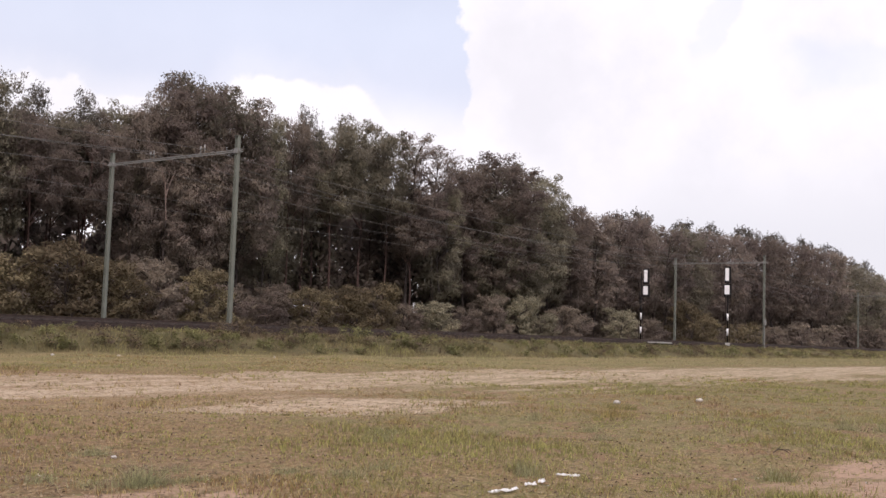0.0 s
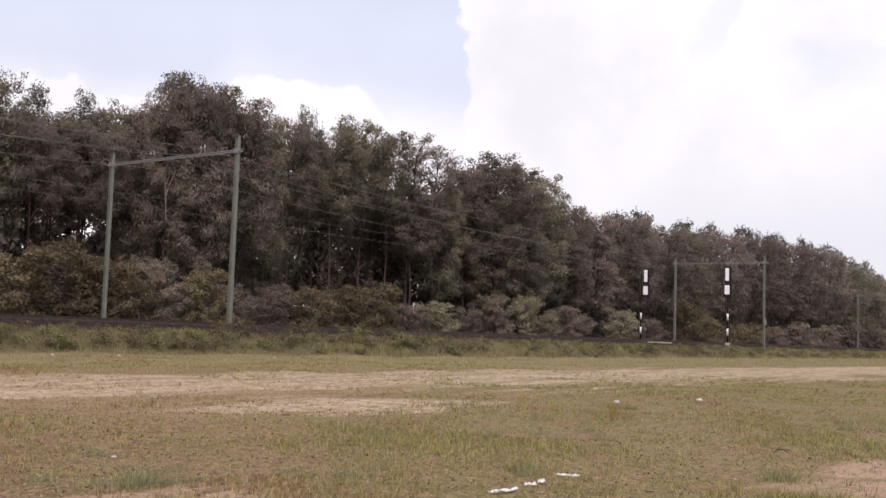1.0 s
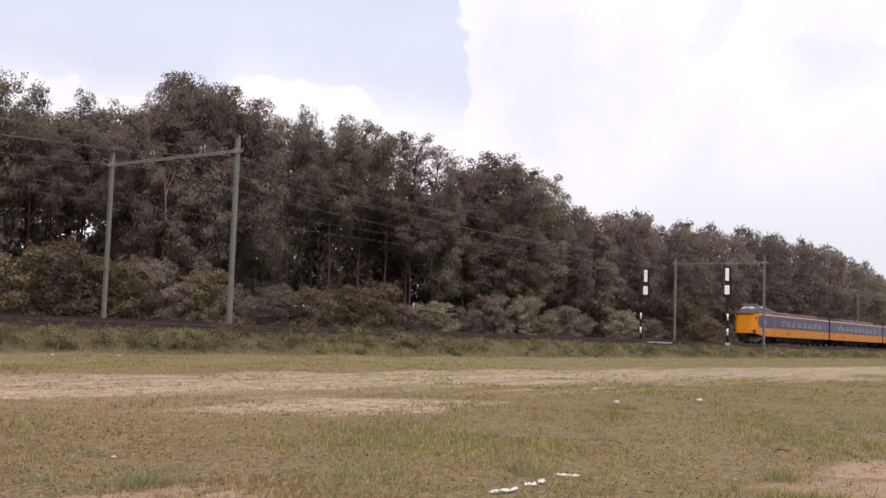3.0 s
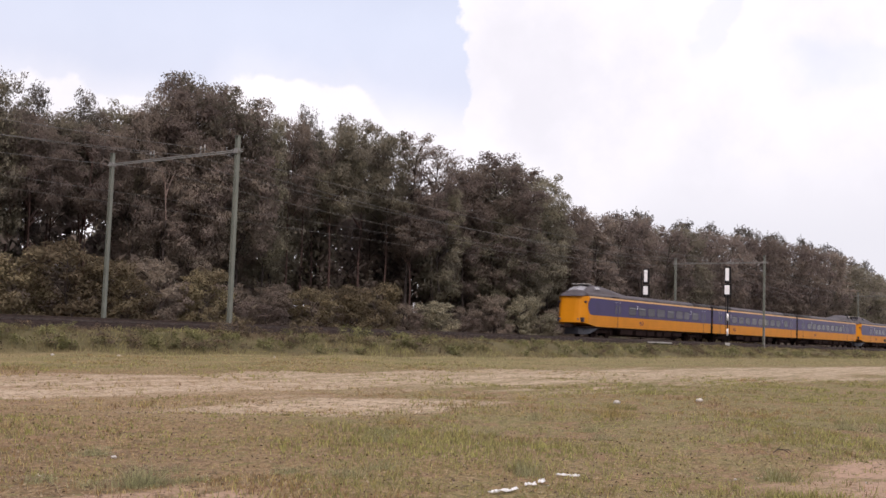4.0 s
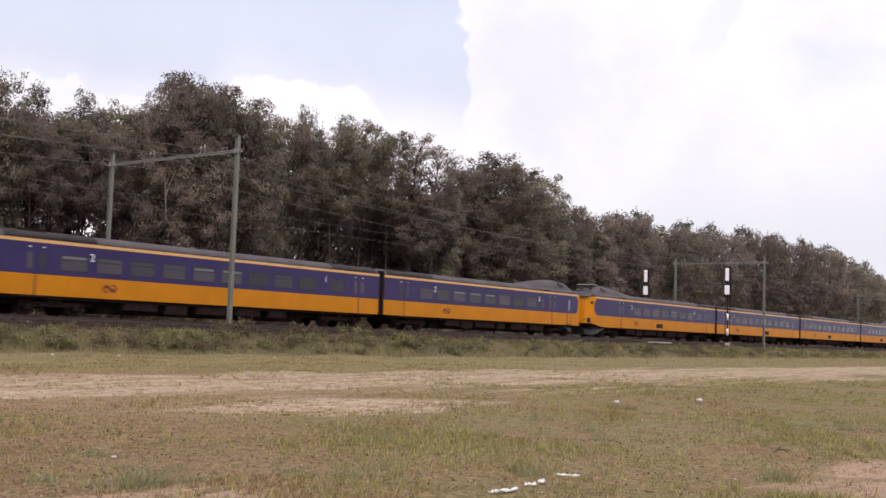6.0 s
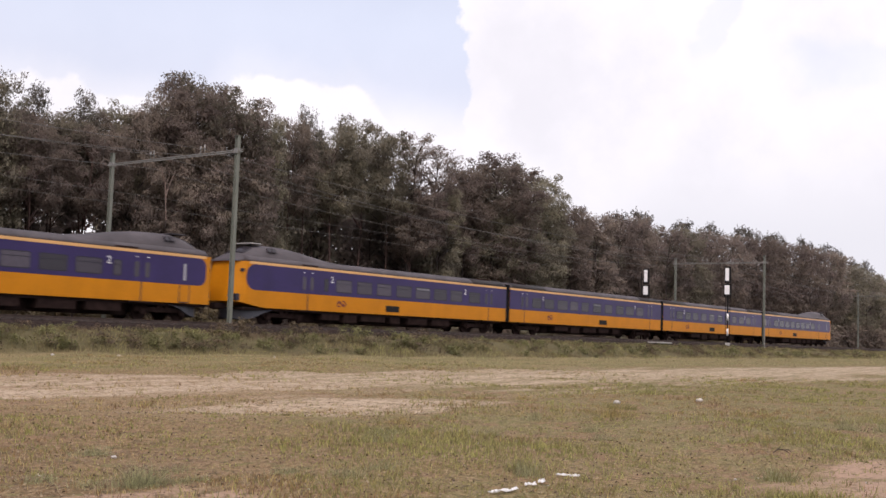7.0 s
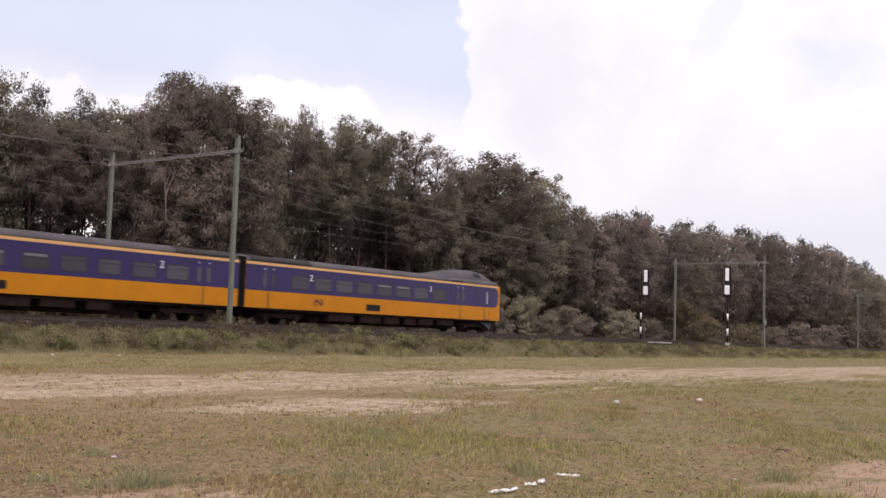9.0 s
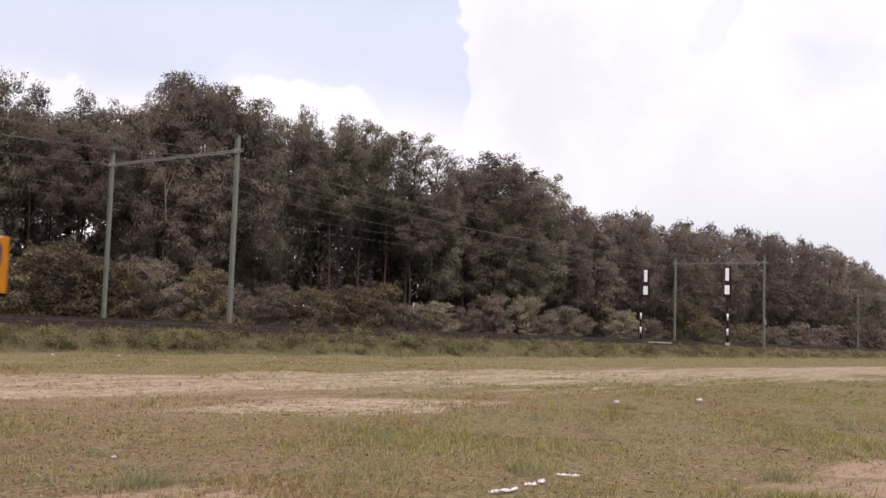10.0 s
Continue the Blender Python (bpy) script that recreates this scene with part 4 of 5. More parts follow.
def proto_set(seed, h, kind, leaves, size, mats):
    trunk, v, f, nrm = tree_proto(seed, h, kind, leaves, size)
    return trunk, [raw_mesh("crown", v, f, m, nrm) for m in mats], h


def plant_tree(proto, tint, x, y, height, turn, label, name="tree", category="tree", group="woodland trees", wide=1.0):
    """height to the top of the crown, wide: the crown's radius."""
    trunk, crowns, h = proto
    root = tagged(new(name), label, category, group)
    root.matrix_world = pose(x, y, float(lift(x, y)) - .05, 0, 0, turn) @ Matrix.Diagonal((wide, wide, height / h, 1))
    link_mesh("trunk", trunk, root)
    link_mesh("crown", crowns[tint % len(crowns)], root)
    return root


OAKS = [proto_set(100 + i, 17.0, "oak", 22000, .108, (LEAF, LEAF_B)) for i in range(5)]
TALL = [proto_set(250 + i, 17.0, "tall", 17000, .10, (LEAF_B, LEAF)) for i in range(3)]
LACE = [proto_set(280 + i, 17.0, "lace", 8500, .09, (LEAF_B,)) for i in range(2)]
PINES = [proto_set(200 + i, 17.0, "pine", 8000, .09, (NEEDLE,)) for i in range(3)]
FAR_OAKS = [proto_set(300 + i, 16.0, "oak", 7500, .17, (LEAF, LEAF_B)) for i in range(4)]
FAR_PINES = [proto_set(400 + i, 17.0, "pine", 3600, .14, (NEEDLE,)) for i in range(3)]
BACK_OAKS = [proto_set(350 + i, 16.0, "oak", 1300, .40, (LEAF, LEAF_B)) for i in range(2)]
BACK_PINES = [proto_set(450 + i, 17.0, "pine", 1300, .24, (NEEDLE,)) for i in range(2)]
SHRUBS = [proto_set(500 + i, 4.2, "low", 7500, .075, (SHRUB, SILVER, LEAF_B)) for i in range(3)]
HEDGE = [proto_set(650 + i, 4.2, "low", 1000, .28, (LEAF_B,)) for i in range(2)]
FAR_SHRUBS = [proto_set(600 + i, 4.2, "low", 1100, .17, (SHRUB, SILVER, LEAF_B)) for i in range(2)]

OAK_LABEL = ("dark green broadleaf tree at the wood's edge", "dull brownish-green broadleaf tree at the wood's edge")
TALL_LABEL = "tall dull-green tree with a bare reddish trunk"
PINE_LABEL = "tall pine with a reddish trunk and dark needles"
LACE_LABEL = "thin-leaved tree with open lacy branches against the sky"

# front trees: x, y, height of the top above the field, kind (o oak, t tall, l lacy, p pine), radius of the crown
FRONT = [(26.0, 58, 14.2, "o", 3.6), (30.0, 58, 15.0, "o", 3.0), (33.6, 58, 15.8, "o", 2.6), (36.6, 57.6, 13.6, "t", 2.2), (38.3, 60, 15.7, "p", 1.7), (40.6, 57.6, 13.7, "t", 2.6),
         (41.8, 60, 16.0, "p", 1.7), (44.6, 58, 16.0, "o", 2.3), (46.8, 58.2, 17.0, "o", 2.2), (49.6, 58, 18.4, "o", 3.6), (51.6, 58.6, 19.0, "o", 3.6), (54.0, 58, 18.4, "o", 3.2), (48.2, 56.6, 14.4, "o", 2.6), (56.4, 58.4, 17.2, "o", 2.0),
         (58.8, 58, 17.5, "t", 2.2), (60.6, 58.6, 18.8, "p", 1.6), (63.4, 58, 17.6, "t", 2.8), (67.3, 58, 18.9, "t", 3.4), (70.8, 58.2, 18.5, "t", 2.8), (74.2, 58.6, 18.7, "l", 3.8), (77.0, 58.2, 18.3, "l", 3.2), (77.6, 58, 14.6, "o", 2.6), (73.0, 57.4, 13.6, "t", 2.8),
         (81.6, 58, 17.4, "o", 2.8), (85.6, 57.6, 18.7, "o", 5.0), (88.4, 58.4, 18.8, "o", 4.6), (93.0, 58, 18.2, "o", 4.0), (84.6, 56.4, 13.6, "o", 2.8), (97.6, 58, 16.6, "o", 2.8), (102.0, 58, 16.0, "o", 2.8), (90.6, 56.4, 12.6, "o", 2.6),
         (107, 58, 15.8, "o", 3.2), (112.5, 58, 16.2, "o", 3.2), (119, 58, 16.6, "o", 3.4), (125.5, 58, 16.0, "o", 3.4), (132, 58, 16.6, "o", 3.6), (140, 58, 16.8, "o", 3.8), (148, 58, 17.2, "o", 4),
         (156, 58, 17.6, "o", 4), (165, 58, 17.8, "o", 4.2), (174, 58, 18.0, "o", 4.2), (184, 58, 18.4, "o", 4.4), (194, 58, 18.4, "o", 4.4), (205, 58, 17.0, "o", 4.6), (216, 58, 17.0, "o", 4.6), (228, 58, 15.8, "o", 5), (240, 58, 15.4, "o", 5), (254, 58, 15.4, "o", 5)]
# pines whose tops stand above the broadleaf crowns: x where they show over the edge, top
CROWNING = [(113.4, 16.9), (117.6, 17.5), (120.0, 17.4), (129.5, 17.4), (132.0, 17.8), (139.6, 18.2), (143.0, 17.8), (149.5, 18.6), (153.6, 19.2), (157.2, 19.0), (162.0, 19.0), (165.6, 19.4), (169.0, 19.1), (178.0, 19.8), (181.5, 19.3), (188.6, 19.4), (194.0, 20.2), (198.4, 19.6),
            (206.0, 18.5), (211.0, 18.3), (216.0, 18.9), (221.0, 18.0), (228.0, 16.8), (236.0, 16.4), (246, 16.0)]

GLADES = ((1.155, 2.0), (.65, 1.9), (.715, 2.0), (1.02, 1.0))        # x over y of the clear lanes, half width


def make_wood():
    rng = random.Random(21)
    for i, (x, y, top, kind, wide) in enumerate(FRONT):
        near = x < 106
        y += rng.uniform(-.3, .3)
        p = {"o": OAKS if near else FAR_OAKS, "t": TALL, "l": LACE, "p": PINES}[kind]
        t = rng.randrange(2)
        lab = {"o": OAK_LABEL[t], "t": TALL_LABEL, "l": LACE_LABEL, "p": PINE_LABEL}[kind]
        plant_tree(p[i % len(p)], t, x, y, (1.2 + (top - 1.2) * y / 58) - float(lift(x, y)), rng.uniform(0, 360), lab, wide=wide)
    for i, (x, top) in enumerate(CROWNING):
        y = 62.0 + rng.uniform(-.6, .6)
        plant_tree(FAR_PINES[i % 3], 0, x * y / 58, y, (top - 1.2) * y / 58 + .3, rng.uniform(0, 360), PINE_LABEL, wide=rng.uniform(1.7, 2.3))
    for i, (x, top) in enumerate(((28.5, 13.6), (32.4, 14.4), (35.4, 13.8), (38.0, 14.2), (40.4, 14.6), (43.0, 15.2), (45.2, 15.6), (47.0, 15.2), (49.0, 17.0), (52.6, 17.4), (57.2, 15.6), (79.6, 15.6), (85.0, 16.8), (90.5, 17.0), (95.5, 15.8), (101.0, 15.2), (107.5, 15.0), (115.0, 15.6), (122.6, 15.6))):
        t = i % 2
        plant_tree(TALL[i % 3] if 30 < x < 44 else FAR_OAKS[i % 4], t, x * 1.045, 60.6 + rng.uniform(-.4, .4), (top - 1.2) * 1.04 + .6, rng.uniform(0, 360), OAK_LABEL[t], wide=3.2)
    for x, y, top in ((63.0, 61.5, 16.6), (69.6, 62.2, 17.0), (61.5, 61.0, 16.6), (73.5, 61.5, 15.4), (43.0, 61.5, 13.9), (39.0, 61.8, 13.9), (36.6, 60.6, 13.5), (45.0, 60.8, 14.2)):
        plant_tree(TALL[int(x) % 3], 0, x * 1.05, y, top, rng.uniform(0, 360), TALL_LABEL, wide=2.6)
    for x, y, h in ((77.6, 64.5, 11.6), (74.6, 63.6, 11.4), (70.6, 62.6, 10.8), (66.4, 62.0, 10.2), (80.5, 66.0, 11.6), (83.0, 68.5, 12.0), (46.0, 66.0, 9.2), (41.0, 65.0, 9.0), (43.6, 67.5, 9.0)):
        plant_tree(BACK_OAKS[int(x) % 2], 1, x, y, h, 40 * x, "young dull-green tree between taller trunks", wide=2.4)
    # deeper rows
    for r_, (y, step, low, high) in enumerate(((64.0, 5.2, 12.0, 14.2), (70.0, 5.8, 12.5, 15.5), (78.0, 6.8, 13.0, 16.0))):
        x = 22.0 + r_ * 2.3
        while x < 290:
            yy = y + rng.uniform(-2, 2)
            if any(abs(x - yy * g) < w for g, w in GLADES):       # clear lanes through the wood
                x += 2.0
                continue
            oak = rng.random() > .45
            p = BACK_OAKS if oak else BACK_PINES
            t = rng.randrange(2)
            plant_tree(p[rng.randrange(len(p))], t, x, yy, rng.uniform(low, high), rng.uniform(0, 360), OAK_LABEL[t] if oak else PINE_LABEL, wide=rng.uniform(2.9, 3.7) if oak else rng.uniform(1.9, 2.6))
            x += step * rng.uniform(.75, 1.3) * (1 + max(0, x - 130) / 200)


make_wood()

# shrubs along the wood's edge: x, y, height, tint (0 yellow-green, 1 silvery, 2 dull), width
EDGE = [(43.3, 56.0, 4.8, 2, 1.2), (56.6, 56.2, 3.8, 2, 1.3), (29.5, 54, 4.0, 2, 1.2), (33.5, 53.6, 4.3, 0, 1.1), (36.8, 53.4, 5.0, 0, 1.15), (40.2, 53.2, 4.3, 0, 1.0), (43.0, 53.6, 4.2, 2, 1.0), (46.0, 52.8, 4.2, 0, 1.1), (49.5, 54, 3.4, 2, 1.2),
        (53.0, 54, 3.0, 2, 1.2), (57.2, 53.4, 3.6, 0, 1.1), (61.0, 53.2, 4.0, 0, 1.15), (64.5, 53.6, 4.4, 0, .9), (68.5, 54, 3.0, 2, 1.2), (71.5, 53.0, 3.3, 1, 1.25), (76.5, 54.0, 3.0, 2, 1.2),
        (81.0, 54.0, 4.3, 2, 1.1), (84.5, 53.4, 4.3, 1, 1.0), (88.5, 53.2, 3.0, 1, 1.1), (92.5, 53.8, 3.8, 2, 1.2), (97.0, 54, 3.2, 2, 1.2), (103.0, 52.6, 4.0, 1, 1.15), (108.5, 53.5, 3.0, 2, 1.2),
        (114, 54, 3.2, 2, 1.2), (122.5, 53.2, 5.6, 0, 1.1), (129, 53.6, 4.2, 0, 1.0), (138, 53.5, 3.4, 0, 1.3), (146, 54, 3.8, 0, 1.3), (155, 54, 3.4, 2, 1.4), (166, 54, 4.5, 2, 1.4), (178, 54, 4.4, 2, 1.5), (192, 54, 5, 2, 1.5), (208, 54, 5, 2, 1.6), (226, 54, 5, 2, 1.6), (246, 54, 5, 2, 1.6)]
SHRUB_LABEL = ("yellow-green leafy shrub below the woodland trees", "pale silvery-green shrub below the woodland trees", "dull green shrub below the woodland trees")
rng = random.Random(33)
for i, (x, y, h, t, w) in enumerate(EDGE):
    p = SHRUBS if x < 130 else FAR_SHRUBS
    plant_tree(p[i % len(p)], t, x, y, h * 1.05, rng.uniform(0, 360), SHRUB_LABEL[t], "shrub", "shrub", "shrubs at the wood's edge", .46 * h * w)
for i in range(46):        # undergrowth further in
    x = 24 + i * 5.2 + rng.uniform(-1.5, 1.5)
    plant_tree(FAR_SHRUBS[i % 2], 2, x, rng.uniform(58, 70), rng.uniform(4.5, 7.0), rng.uniform(0, 360), "tall dark undergrowth between the tree trunks", "shrub", "shrub", "undergrowth", 2.6)

for i in range(80):        # low growth on the wood's floor
    x = 22 + i * 3.2 + rng.uniform(-1, 1)
    plant_tree(FAR_SHRUBS[i % 2], 2, x, rng.uniform(56, 61), rng.uniform(2.2, 3.6), rng.uniform(0, 360), "low dark undergrowth on the wood's floor", "shrub", "shrub", "undergrowth", 2.3)

# a bare forked sapling in front of the crowns
snag = tagged(new("sapling"), "bare forked grey-brown sapling before the darker trees", "sapling")
snag.matrix_world = pose(44.1, 54.4, float(lift(44.1, 54.4)) - .1)
bm = bmesh.new()
tube(bm, [(.1, 0, 0), (.26, 0, 2.6), (.02, .1, 5.2), (.12, .1, 7.4)], [.055, .05, .04, .036], 6)
part("trunk", bm, BARK, snag)
for path, radii in (([(.12, .1, 7.36), (.04, .1, 8.2), (.0, .1, 9.0)], [.036, .037, .038]), ([(.0, .1, 8.9), (-.15, .05, 9.7), (-.58, .0, 10.7)], [.04, .035, .018]),
                    ([(.0, .1, 8.9), (.2, .1, 9.6), (.68, .1, 10.65)], [.04, .03, .016]), ([(-.1, .05, 9.6), (.05, -.05, 10.1), (.12, 0, 10.6)], [.025, .02, .01])):
    bm = bmesh.new()
    tube(bm, path, radii, 5)
    part("branch", bm, DEADWOOD, snag, "pale barkless branch")

# a tall hedge closes the far side of the wood
rng = random.Random(51)
for i in range(60):
    plant_tree(HEDGE[i % 2], 0, 16 + i * 4.6 + rng.uniform(-1, 1), rng.uniform(84, 87), rng.uniform(2.4, 3.6), rng.uniform(0, 360), "low dark bush at the far side of the wood", "shrub", "shrub", "hedge behind the wood", 3.2)
for i in range(95):
    plant_tree(HEDGE[i % 2], 0, 14 + i * 3.5 + rng.uniform(-.8, .8), rng.uniform(88, 93), rng.uniform(6.5, 9.0) + (2.3 if i < 18 else 0), rng.uniform(0, 360), "dark tall hedge at the far side of the wood", "shrub", "shrub", "hedge behind the wood", 2.6)


# ---- grass and weeds ----
def blades(r, x, y, h, w, lean=.5):
    """Bent tapering blades at the given places: two triangles and a tip."""
    k = len(x)
    z = lift(x, y) - .01
    an = r.uniform(0, 2 * math.pi, k)
    dx, dy = np.cos(an), np.sin(an)
    ln = r.uniform(.05, lean, k) * h
    la = r.uniform(0, 2 * math.pi, k)
    base = np.stack([x, y, z], -1)
    side = np.stack([dx, dy, 0 * dx], -1) * w[:, None]
    side *= np.where(dy * -.83 - dx * -.56 < 0, -1, 1)[:, None]
    tip = base + np.stack([np.cos(la) * ln, np.sin(la) * ln, h], -1)
    mid = base * .5 + tip * .5 + np.stack([-np.cos(la) * ln * .2, -np.sin(la) * ln * .2, h * .08], -1)
    v = np.stack([base - side, base + side, mid + side * .7, mid - side * .7, tip], 1).reshape(-1, 3)
    i = np.arange(k)[:, None] * 5
    f = np.concatenate([i + np.array([[0, 1, 2]]), i + np.array([[0, 2, 3]]), i + np.array([[3, 2, 4]])])
    nrm = r.normal(size=(k, 3)) * .3 + np.array([-.25, -.17, 1])
    nrm /= np.linalg.norm(nrm, axis=1)[:, None]
    return v, f, np.repeat(nrm, 5, 0)


def fbm(x, y, s, seed):
    out = np.zeros(len(x))
    r = np.random.default_rng(seed)
    for o in range(4):
        for _ in range(3):
            a, p, q = r.uniform(0, 6.28), r.uniform(0, 6.28), s * 2 ** o
            out += np.sin((x * np.cos(a) + y * np.sin(a)) * q + p) / 2 ** o / 3
    return out


def make_grass():
    r = np.random.default_rng(5)
    # clumps over the field, closer together near the eye's end of it
    n = 47000
    d = 5.5 + 40 * r.random(n) ** 1.4
    a = np.radians(r.uniform(10, 63, n))
    x, y = d * np.cos(a), d * np.sin(a)
    keep = (y < 31.8)
    wob = fbm(x, y, .55, 3)
    sandy = ((y + wob * .8 > 15.2) & (y + wob * .8 < 23.6)) | ((np.hypot(x - 11.0, y - 2.4) < 1.7)) | (np.hypot(x - 5.0, y - 6.6) < .9) | ((y + wob * .5 > 12.1) & (y + wob * .5 < 13.3) & (x > 8) & (x < 18))
    keep &= ~(sandy & (r.random(n) < .72))
    keep &= (fbm(x, y, 1.3, 8) > -.45) | (r.random(n) < .35)
    x, y, d = x[keep], y[keep], d[keep]
    tone = fbm(x, y, .35, 11) + .35 * fbm(x, y, 2.6, 12) + .38 * r.normal(size=len(x)) + .03 * (x - y) + .12
    shade = r.random(len(x)) + .25 * fbm(x, y, 2.2, 13)
    green = tone > .18
    kinds = (("pale_grass", ~green & (shade > .72), PALEGRASS, "bleached pale grass"), ("dry_grass", ~green & (shade <= .72) & (shade > .34), DRYGRASS, "short dry straw-coloured meadow grass"), ("russet_grass", ~green & (shade <= .34), RUSSETGRASS, "withered russet-brown grass"),
             ("green_grass", green & (shade > .40), GREENGRASS, "short dull green meadow grass"), ("olive_grass", green & (shade <= .40), OLIVEGRASS, "dark olive-green weeds and grass"))
    for name, mask, mat, lab in kinds:
        cx, cy, cd = x[mask], y[mask], d[mask]
        per = 6
        k = np.repeat(np.arange(len(cx)), per)
        spread = .025 + .045 * r.random(len(cx))
        bx = cx[k] + r.normal(size=len(k)) * spread[k]
        by = cy[k] + r.normal(size=len(k)) * spread[k]
        patch = np.clip(.7 + .6 * fbm(cx, cy, 1.2, 41), .3, 1.25)
        hh = (patch * (.022 + .085 * r.random(len(cx)) ** 1.8))[k] * r.uniform(.5, 1.3, len(k)) * (1.2 if "green" in name else .9)
        w = (.0022 + .0002 * cd)[k]
        v, f, nrm = blades(r, bx, by, hh, w, 1.2)
        tagged(link_mesh(name, raw_mesh(name, v, f, mat, nrm)), lab + " on the field", "grass", kind="stuff")
    # the far part of the field and the bank
    for name, n, y0, y1, h0, h1, mat, lab in (("far_grass", 34000, 23.8, 33.6, .05, .15, FOOTGRASS, "pale dry grass at the foot of the bank"), ("bank_grass", 62000, 32.8, 37.0, .12, .34, BANKGRASS, "rough green grass on the railway bank"), ("brown_bank_grass", 40000, 33.2, 36.9, .12, .36, BANKBROWN, "rough brownish grass on the railway bank")):
        x = 8 + 170 * r.random(n) ** 1.7
        y = r.uniform(y0, y1, n)
        patchy = fbm(x, y, .8, 17) + .2 * r.normal(size=n)
        keep = patchy > 0 if name == "brown_bank_grass" else patchy < .25 if name == "bank_grass" else patchy > -1.1
        x, y = x[keep], y[keep]
        tall = np.clip(.55 + .9 * fbm(x, y, 1.3, 23), .15, 1.7)
        hh = (h0 + (h1 - h0) * r.random(len(x)) ** 1.5) * tall
        hh = np.minimum(hh, np.maximum(.05, 1.27 + .002 * x - lift(x, y)) * r.uniform(.5, 1.1, len(x)))      # short beside the ballast
        v, f, nrm = blades(r, x, y, hh, (.007 + .00018 * x), 1.0)
        tagged(link_mesh(name, raw_mesh(name, v, f, mat, nrm)), lab, "grass", kind="stuff")


make_grass()


def make_flecks():
    """Dead leaves, straw bits and grit strewn over the field."""
    r = np.random.default_rng(15)
    for name, n, s0, s1, mat, lab in (("dead_leaves", 9000, .007, .019, LITTER, "small dead brown leaves strewn on the field"), ("straw_bits", 12000, .006, .017, STRAW, "pale straw bits and grit strewn on the field")):
        d = 5.5 + 14 * r.random(n) ** 1.3
        a = np.radians(r.uniform(10, 63, n))
        x, y = d * np.cos(a), d * np.sin(a)
        s = r.uniform(s0, s1, n) * np.where((y > 14.5) | (np.hypot(x - 10.9, y - 2.5) < 1.4), .3, 1)
        c = np.stack([x, y, lift(x, y) + .012], -1)
        u = r.normal(size=(n, 3)) * np.array([1, 1, .35])
        w = r.normal(size=(n, 3)) * np.array([1, 1, .35])
        u, w = u / np.linalg.norm(u, axis=1)[:, None] * s[:, None], w / np.linalg.norm(w, axis=1)[:, None] * s[:, None] * .6
        v = np.stack([c - u, c - w, c + u, c + w], 1).reshape(-1, 3)
        tagged(link_mesh(name, raw_mesh(name, v, np.arange(n * 4).reshape(-1, 4), mat)), lab, "litter", kind="stuff")


make_flecks()


def weed_mesh(seed, size, mat, n=420):
    r = np.random.default_rng(seed)
    k = 12
    c = np.stack([r.normal(0, .42, k), r.normal(0, .42, k), r.uniform(.15, .8, k)], -1)
    v, f, nrm = leaf_cloud(r, c, r.uniform(.18, .34, k), np.full(k, n // k), size, .9, .2)
    v[:, 2] = np.maximum(v[:, 2], 0)
    return raw_mesh("foliage", v, f, mat, nrm)


WEEDS = {"g": [weed_mesh(700 + i, .06, WEED) for i in range(3)], "b": [weed_mesh(710 + i, .055, BROWNWEED) for i in range(2)], "y": [weed_mesh(720, .065, SHRUB)]}
WEED_LABEL = {"g": "leafy green weed on the railway bank", "b": "withered brownish weed on the railway bank", "y": "yellow-green bush on the bank's crest"}
# x, y, size, tint
BANK = [(33.8, 36.0, 1.2, "y"), (32.7, 35.2, 1.0, "b"), (31.2, 35.0, .95, "b"), (37.5, 36.0, 1.0, "y"), (38.4, 35.4, .8, "b"), (40.7, 35.6, 1.0, "g"), (42.0, 35.8, 1.0, "g"), (44.0, 35.0, 1.0, "g"), (47.5, 35.9, 1.1, "b"),
        (48.6, 35.3, .9, "b"), (24.5, 35.6, .8, "g"), (28.0, 35.3, .8, "b"), (30.0, 34.8, .8, "g"), (63.5, 35.4, .9, "g"), (66.5, 34.6, .8, "g"), (71, 34.6, 1.0, "g"), (75.5, 34.8, .9, "g"), (84, 35.4, 1.1, "g"), (88.5, 34.6, 1.0, "g"), (97, 35.2, 1.1, "g"), (112, 35.4, 1.2, "g")]
wr = random.Random(12)
BANK += [(x + wr.uniform(-.6, .6), wr.uniform(34.6, 35.8), wr.uniform(.7, 1.15), t) for x, t in ((34.6, 'b'), (35.4, 'b'), (36.4, 'g'), (39.5, 'b'), (43.0, 'b'), (45.6, 'g'), (46.6, 'b'), (50.5, 'b'), (53, 'g'), (55, 'b'), (58, 'g'), (60.5, 'b'), (68.5, 'g'), (79, 'g'), (81, 'b'), (92, 'g'), (22, 'b'), (26, 'b'))]
BANK += [(20 + 110 * wr.random() ** 1.3, wr.uniform(33.3, 36.4), wr.uniform(.35, .95), wr.choice("gggby" if wr.random() < .3 else "ggb")) for _ in range(330)]
for i, (x, y, s, t) in enumerate(BANK):
    if i > 8:              # only the bushes named first rise above the crest
        s = min(s, (1.27 + (.14 if i < 40 else 0) - float(lift(x, y))) / .72)
    ob = tagged(new("weed"), WEED_LABEL[t], "weed", "weeds on the bank")
    ob.matrix_world = pose(x, y, float(lift(x, y)) - .05, 0, 0, i * 77) @ Matrix.Diagonal((s * .8, s * .8, s * .75, 1))
    link_mesh("foliage", WEEDS[t][i % len(WEEDS[t])], ob)
    bm = bmesh.new()
    tube(bm, [(0, 0, 0), (.05, .03, .3), (.02, .08, .7)], [.022, .016, .006], 5)
    part("stem", bm, TWIG, ob)

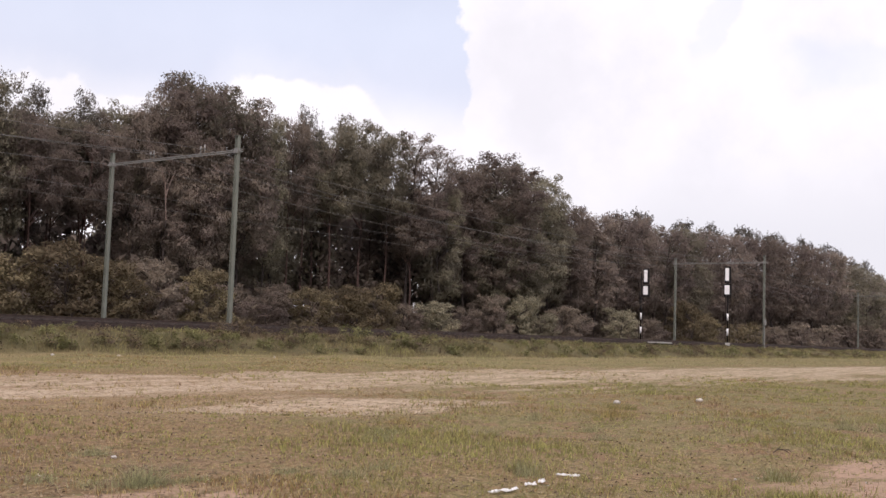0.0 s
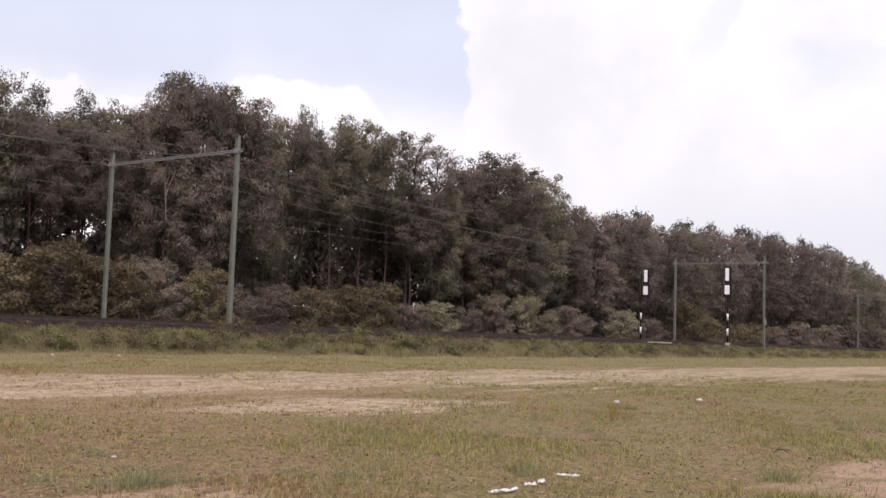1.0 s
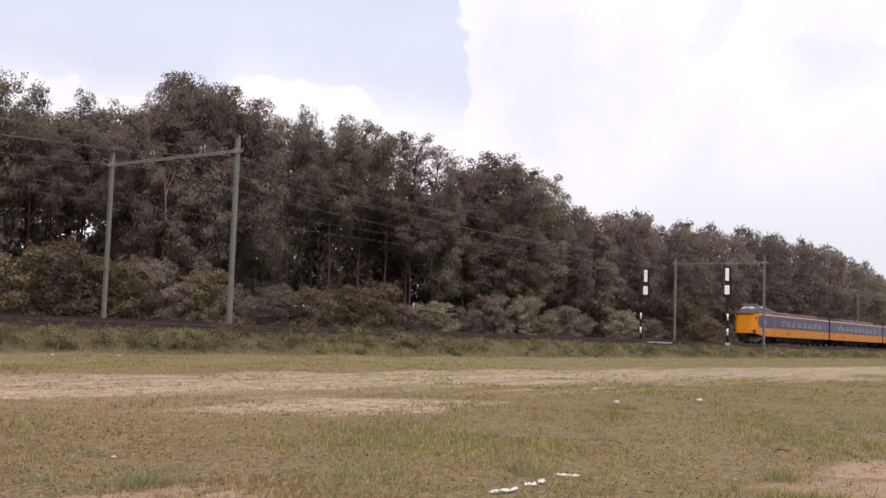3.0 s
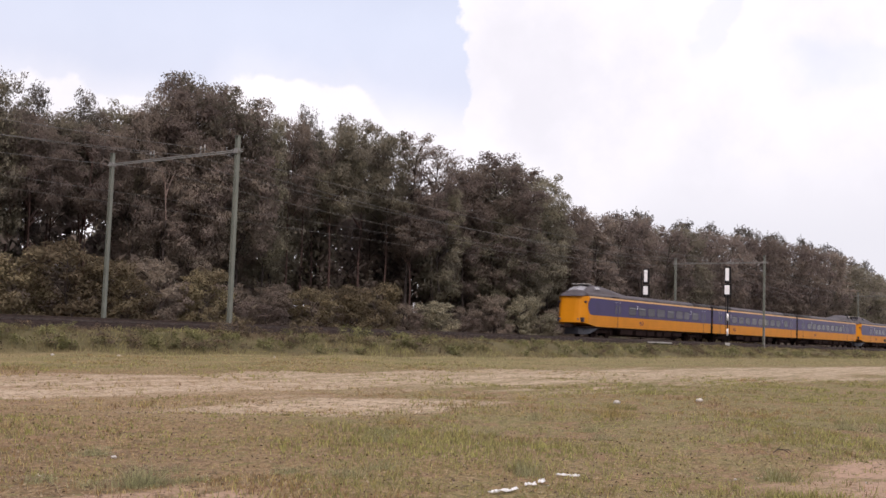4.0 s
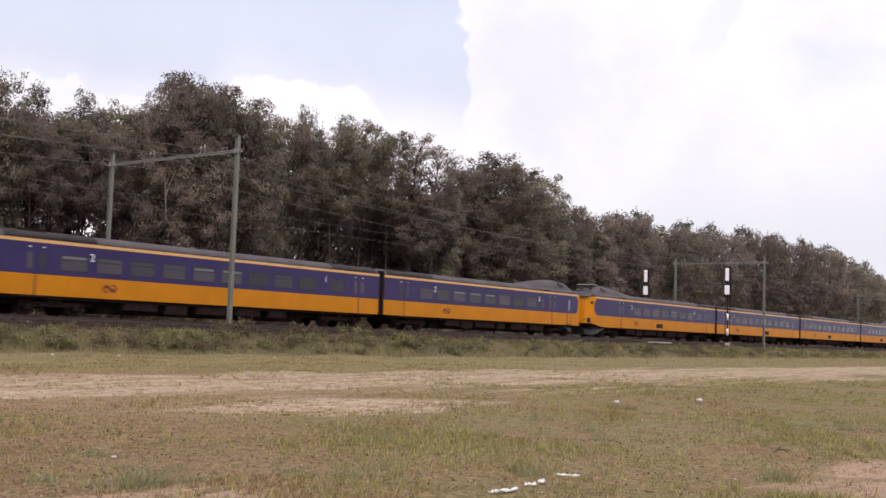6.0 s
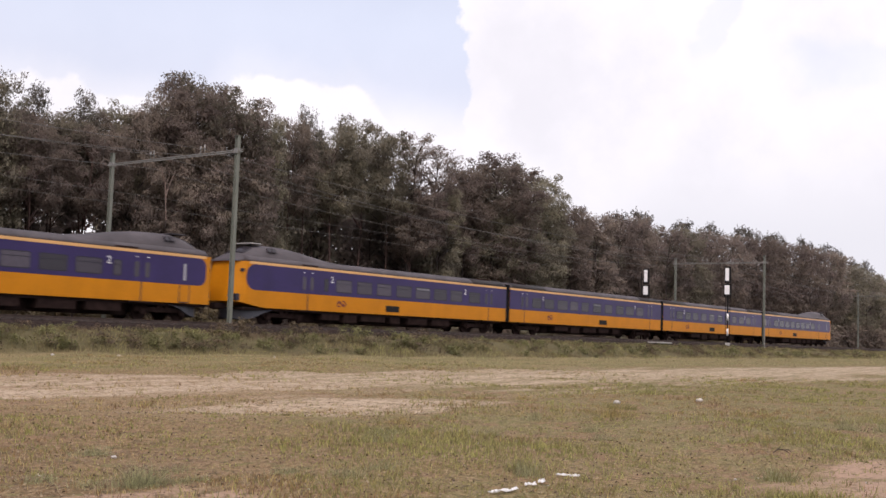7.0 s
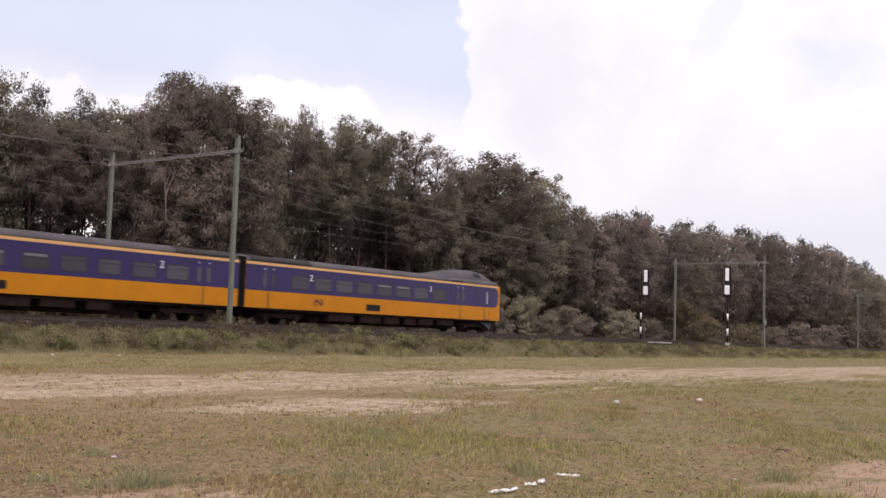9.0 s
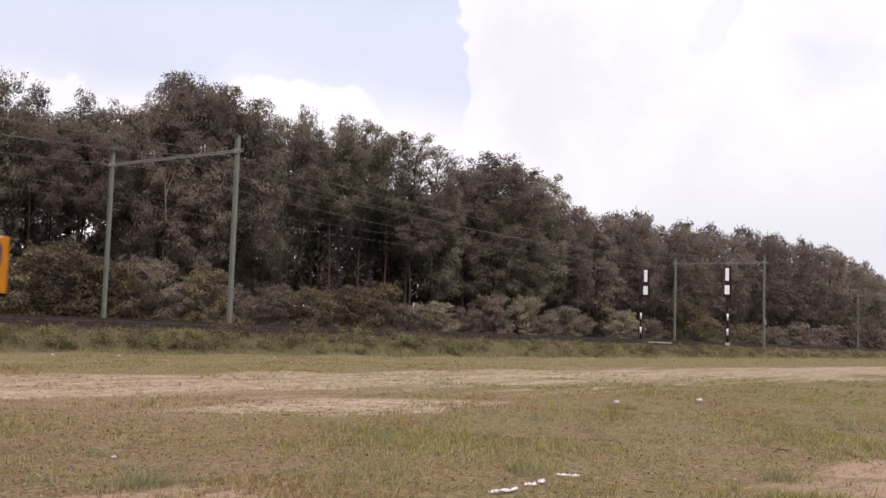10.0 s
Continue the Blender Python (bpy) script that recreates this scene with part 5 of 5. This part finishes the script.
# larger tufts standing in the field: x, y, height, green?
TUFTS = [(5.54, 6.95, .17, 2), (5.42, 7.0, .08, 1), (5.68, 6.92, .07, 1), (5.84, 6.84, .06, 1), (6.05, 6.85, .05, 1), (5.22, 7.2, .06, 1), (5.1, 7.7, .08, 1), (10.47, 8.59, .09, 1), (10.55, 8.5, .07, 1), (6.76, 9.22, .10, 1), (6.6, 9.2, .07, 1), (18.1, 9.35, .16, 3), (18.3, 9.1, .13, 3), (8.57, 5.33, .12, 3), (10.42, 3.6, .13, 3), (10.47, 8.6, .07, 3), (12.1, 8.0, .10, 1), (11.9, 8.15, .08, 1), (6.9, 6.7, .08, 1), (6.4, 7.6, .08, 1), (10.4, 3.6, .16, 1), (8.35, 5.15, .15, 1), (9.9, 8.1, .12, 1), (9.6, 7.9, .1, 1), (16.3, 8.4, .3, 0), (17.7, 5.0, .3, 1), (18.3, 4.6, .2, 1), (7.6, 6.2, .1, 1), (7.0, 6.1, .11, 1), (14.6, 8.9, .14, 1), (19.2, 12.0, .18, 0), (11.9, 9.4, .12, 0), (12.5, 6.6, .12, 1), (13.6, 7.4, .13, 1)]
r = np.random.default_rng(77)
for x, y, h, g in TUFTS:
    k = 420 if g == 2 else 200
    sp = (.06 if g == 2 else r.uniform(.05, .10)) + .15 * h
    bx, by = x + r.normal(0, sp, k), y + r.normal(0, sp, k)
    v, f, nrm = blades(r, bx, by, 1.15 * h * r.uniform(.2, 1.1, k) ** 1.3, np.full(k, .0024), 2.0 if g == 2 else 1.5)
    tagged(link_mesh("grass_tuft", raw_mesh("grass_tuft", v, f, (DRYGRASS, TUFTGRASS, TUFTGRASS, OLIVEGRASS)[g], nrm)), "taller green grass tuft in the field" if g else "taller dry grass tuft in the field", "grass tuft", "grass tufts", "stuff")


# ---- litter and stones ----
def scrap(x, y, w, d, h, turn, seed):
    rr = random.Random(seed)
    bm = bmesh.new()
    bmesh.ops.create_grid(bm, x_segments=9, y_segments=5, size=.5)
    for v in bm.verts:
        v.co = Vector((v.co.x * w * (1 + rr.uniform(-.15, .15)), v.co.y * d * (1 + rr.uniform(-.3, .3)), h * abs(noise.noise(Vector((v.co.x * 4 + seed, v.co.y * 4, 0)))) * 2 + rr.uniform(0, h * .4)))
    res_ = bmesh.ops.extrude_face_region(bm, geom=bm.faces[:])
    for g in res_["geom"]:
        if isinstance(g, bmesh.types.BMVert):
            g.co.z += .006
    bmesh.ops.recalc_face_normals(bm, faces=bm.faces)
    ob = tagged(part("plastic_scrap", bm, PLASTIC), "crumpled scrap of torn white plastic in the grass", "litter", "plastic litter")
    ob.matrix_world = pose(x, y, float(lift(x, y)) + .01, 0, 0, turn)


scrap(7.22, 4.69, .26, .035, .018, -10, 1)
scrap(7.38, 4.67, .12, .028, .016, 8, 5)
scrap(7.81, 4.78, .11, .03, .018, -22, 2)
scrap(8.07, 4.83, .09, .035, .024, 10, 3)
scrap(8.63, 4.90, .22, .022, .014, -82, 4)


def pebble(x, y, s, seed):
    rr = random.Random(seed)
    bm = bmesh.new()
    bmesh.ops.create_icosphere(bm, subdivisions=2, radius=s)
    for v in bm.verts:
        v.co = v.co * rr.uniform(.8, 1.15)
        v.co.z *= .65
    ob = tagged(part("pebble", bm, PEBBLE, smooth=True), "pale pebble lying in the grass", "pebble", "pebbles")
    ob.matrix_world = pose(x, y, float(lift(x, y)) + s * .35)


rng = random.Random(9)
for x, y, s in ((20.07, 10.27, .075), (22.3, 9.43, .075), (21.0, 31.2, .06), (23.6, 31.2, .065), (30.5, 30.6, .05), (6.69, 8.83, .03)):
    pebble(x, y, s, int(x * 10))
for i in range(24):
    d, a = 5.8 + 12 * rng.random() ** 1.6, radians(rng.uniform(13, 60))
    pebble(d * math.cos(a), d * math.sin(a), rng.uniform(.008, .018), i)

bm = bmesh.new()
tube(bm, [(-.3, 0, .04), (-.1, .05, .12), (.12, -.02, .1), (.34, .04, .03)], [.012, .016, .013, .006], 6)
tube(bm, [(-.05, .04, .12), (.05, .2, .16), (.2, .28, .1)], [.01, .008, .004], 5)
tube(bm, [(.1, -.02, .1), (.16, -.16, .13), (.28, -.2, .05)], [.01, .008, .004], 5)
twig = tagged(part("dead_branch", bm, TWIG), "dark dead branch lying in the grass", "branch")
twig.matrix_world = pose(12.7, 4.35, float(lift(12.7, 4.35)), 0, 0, -40) @ Matrix.Diagonal((.34, .34, .5, 1))


# ---- movement ----
def motions():
    nose = [(0.0, 237.1), (2.5, 137.7), (3.8, 86.1), (4.5, 58.75), (5.0, 38.75), (5.5, 18.65), (5.7, 10.7), (6.8, -32.85),
            (7.0, -40.7), (7.5, -60.8), (8.0, -80.5), (9.3, -132.2), (9.7, -148.1), (10.0, -159.4)]
    for s, car in TRAIN:
        walk(car, [(t, pose(x + s, FAR_TRACK, RAIL)) for t, x in nose])


motions()
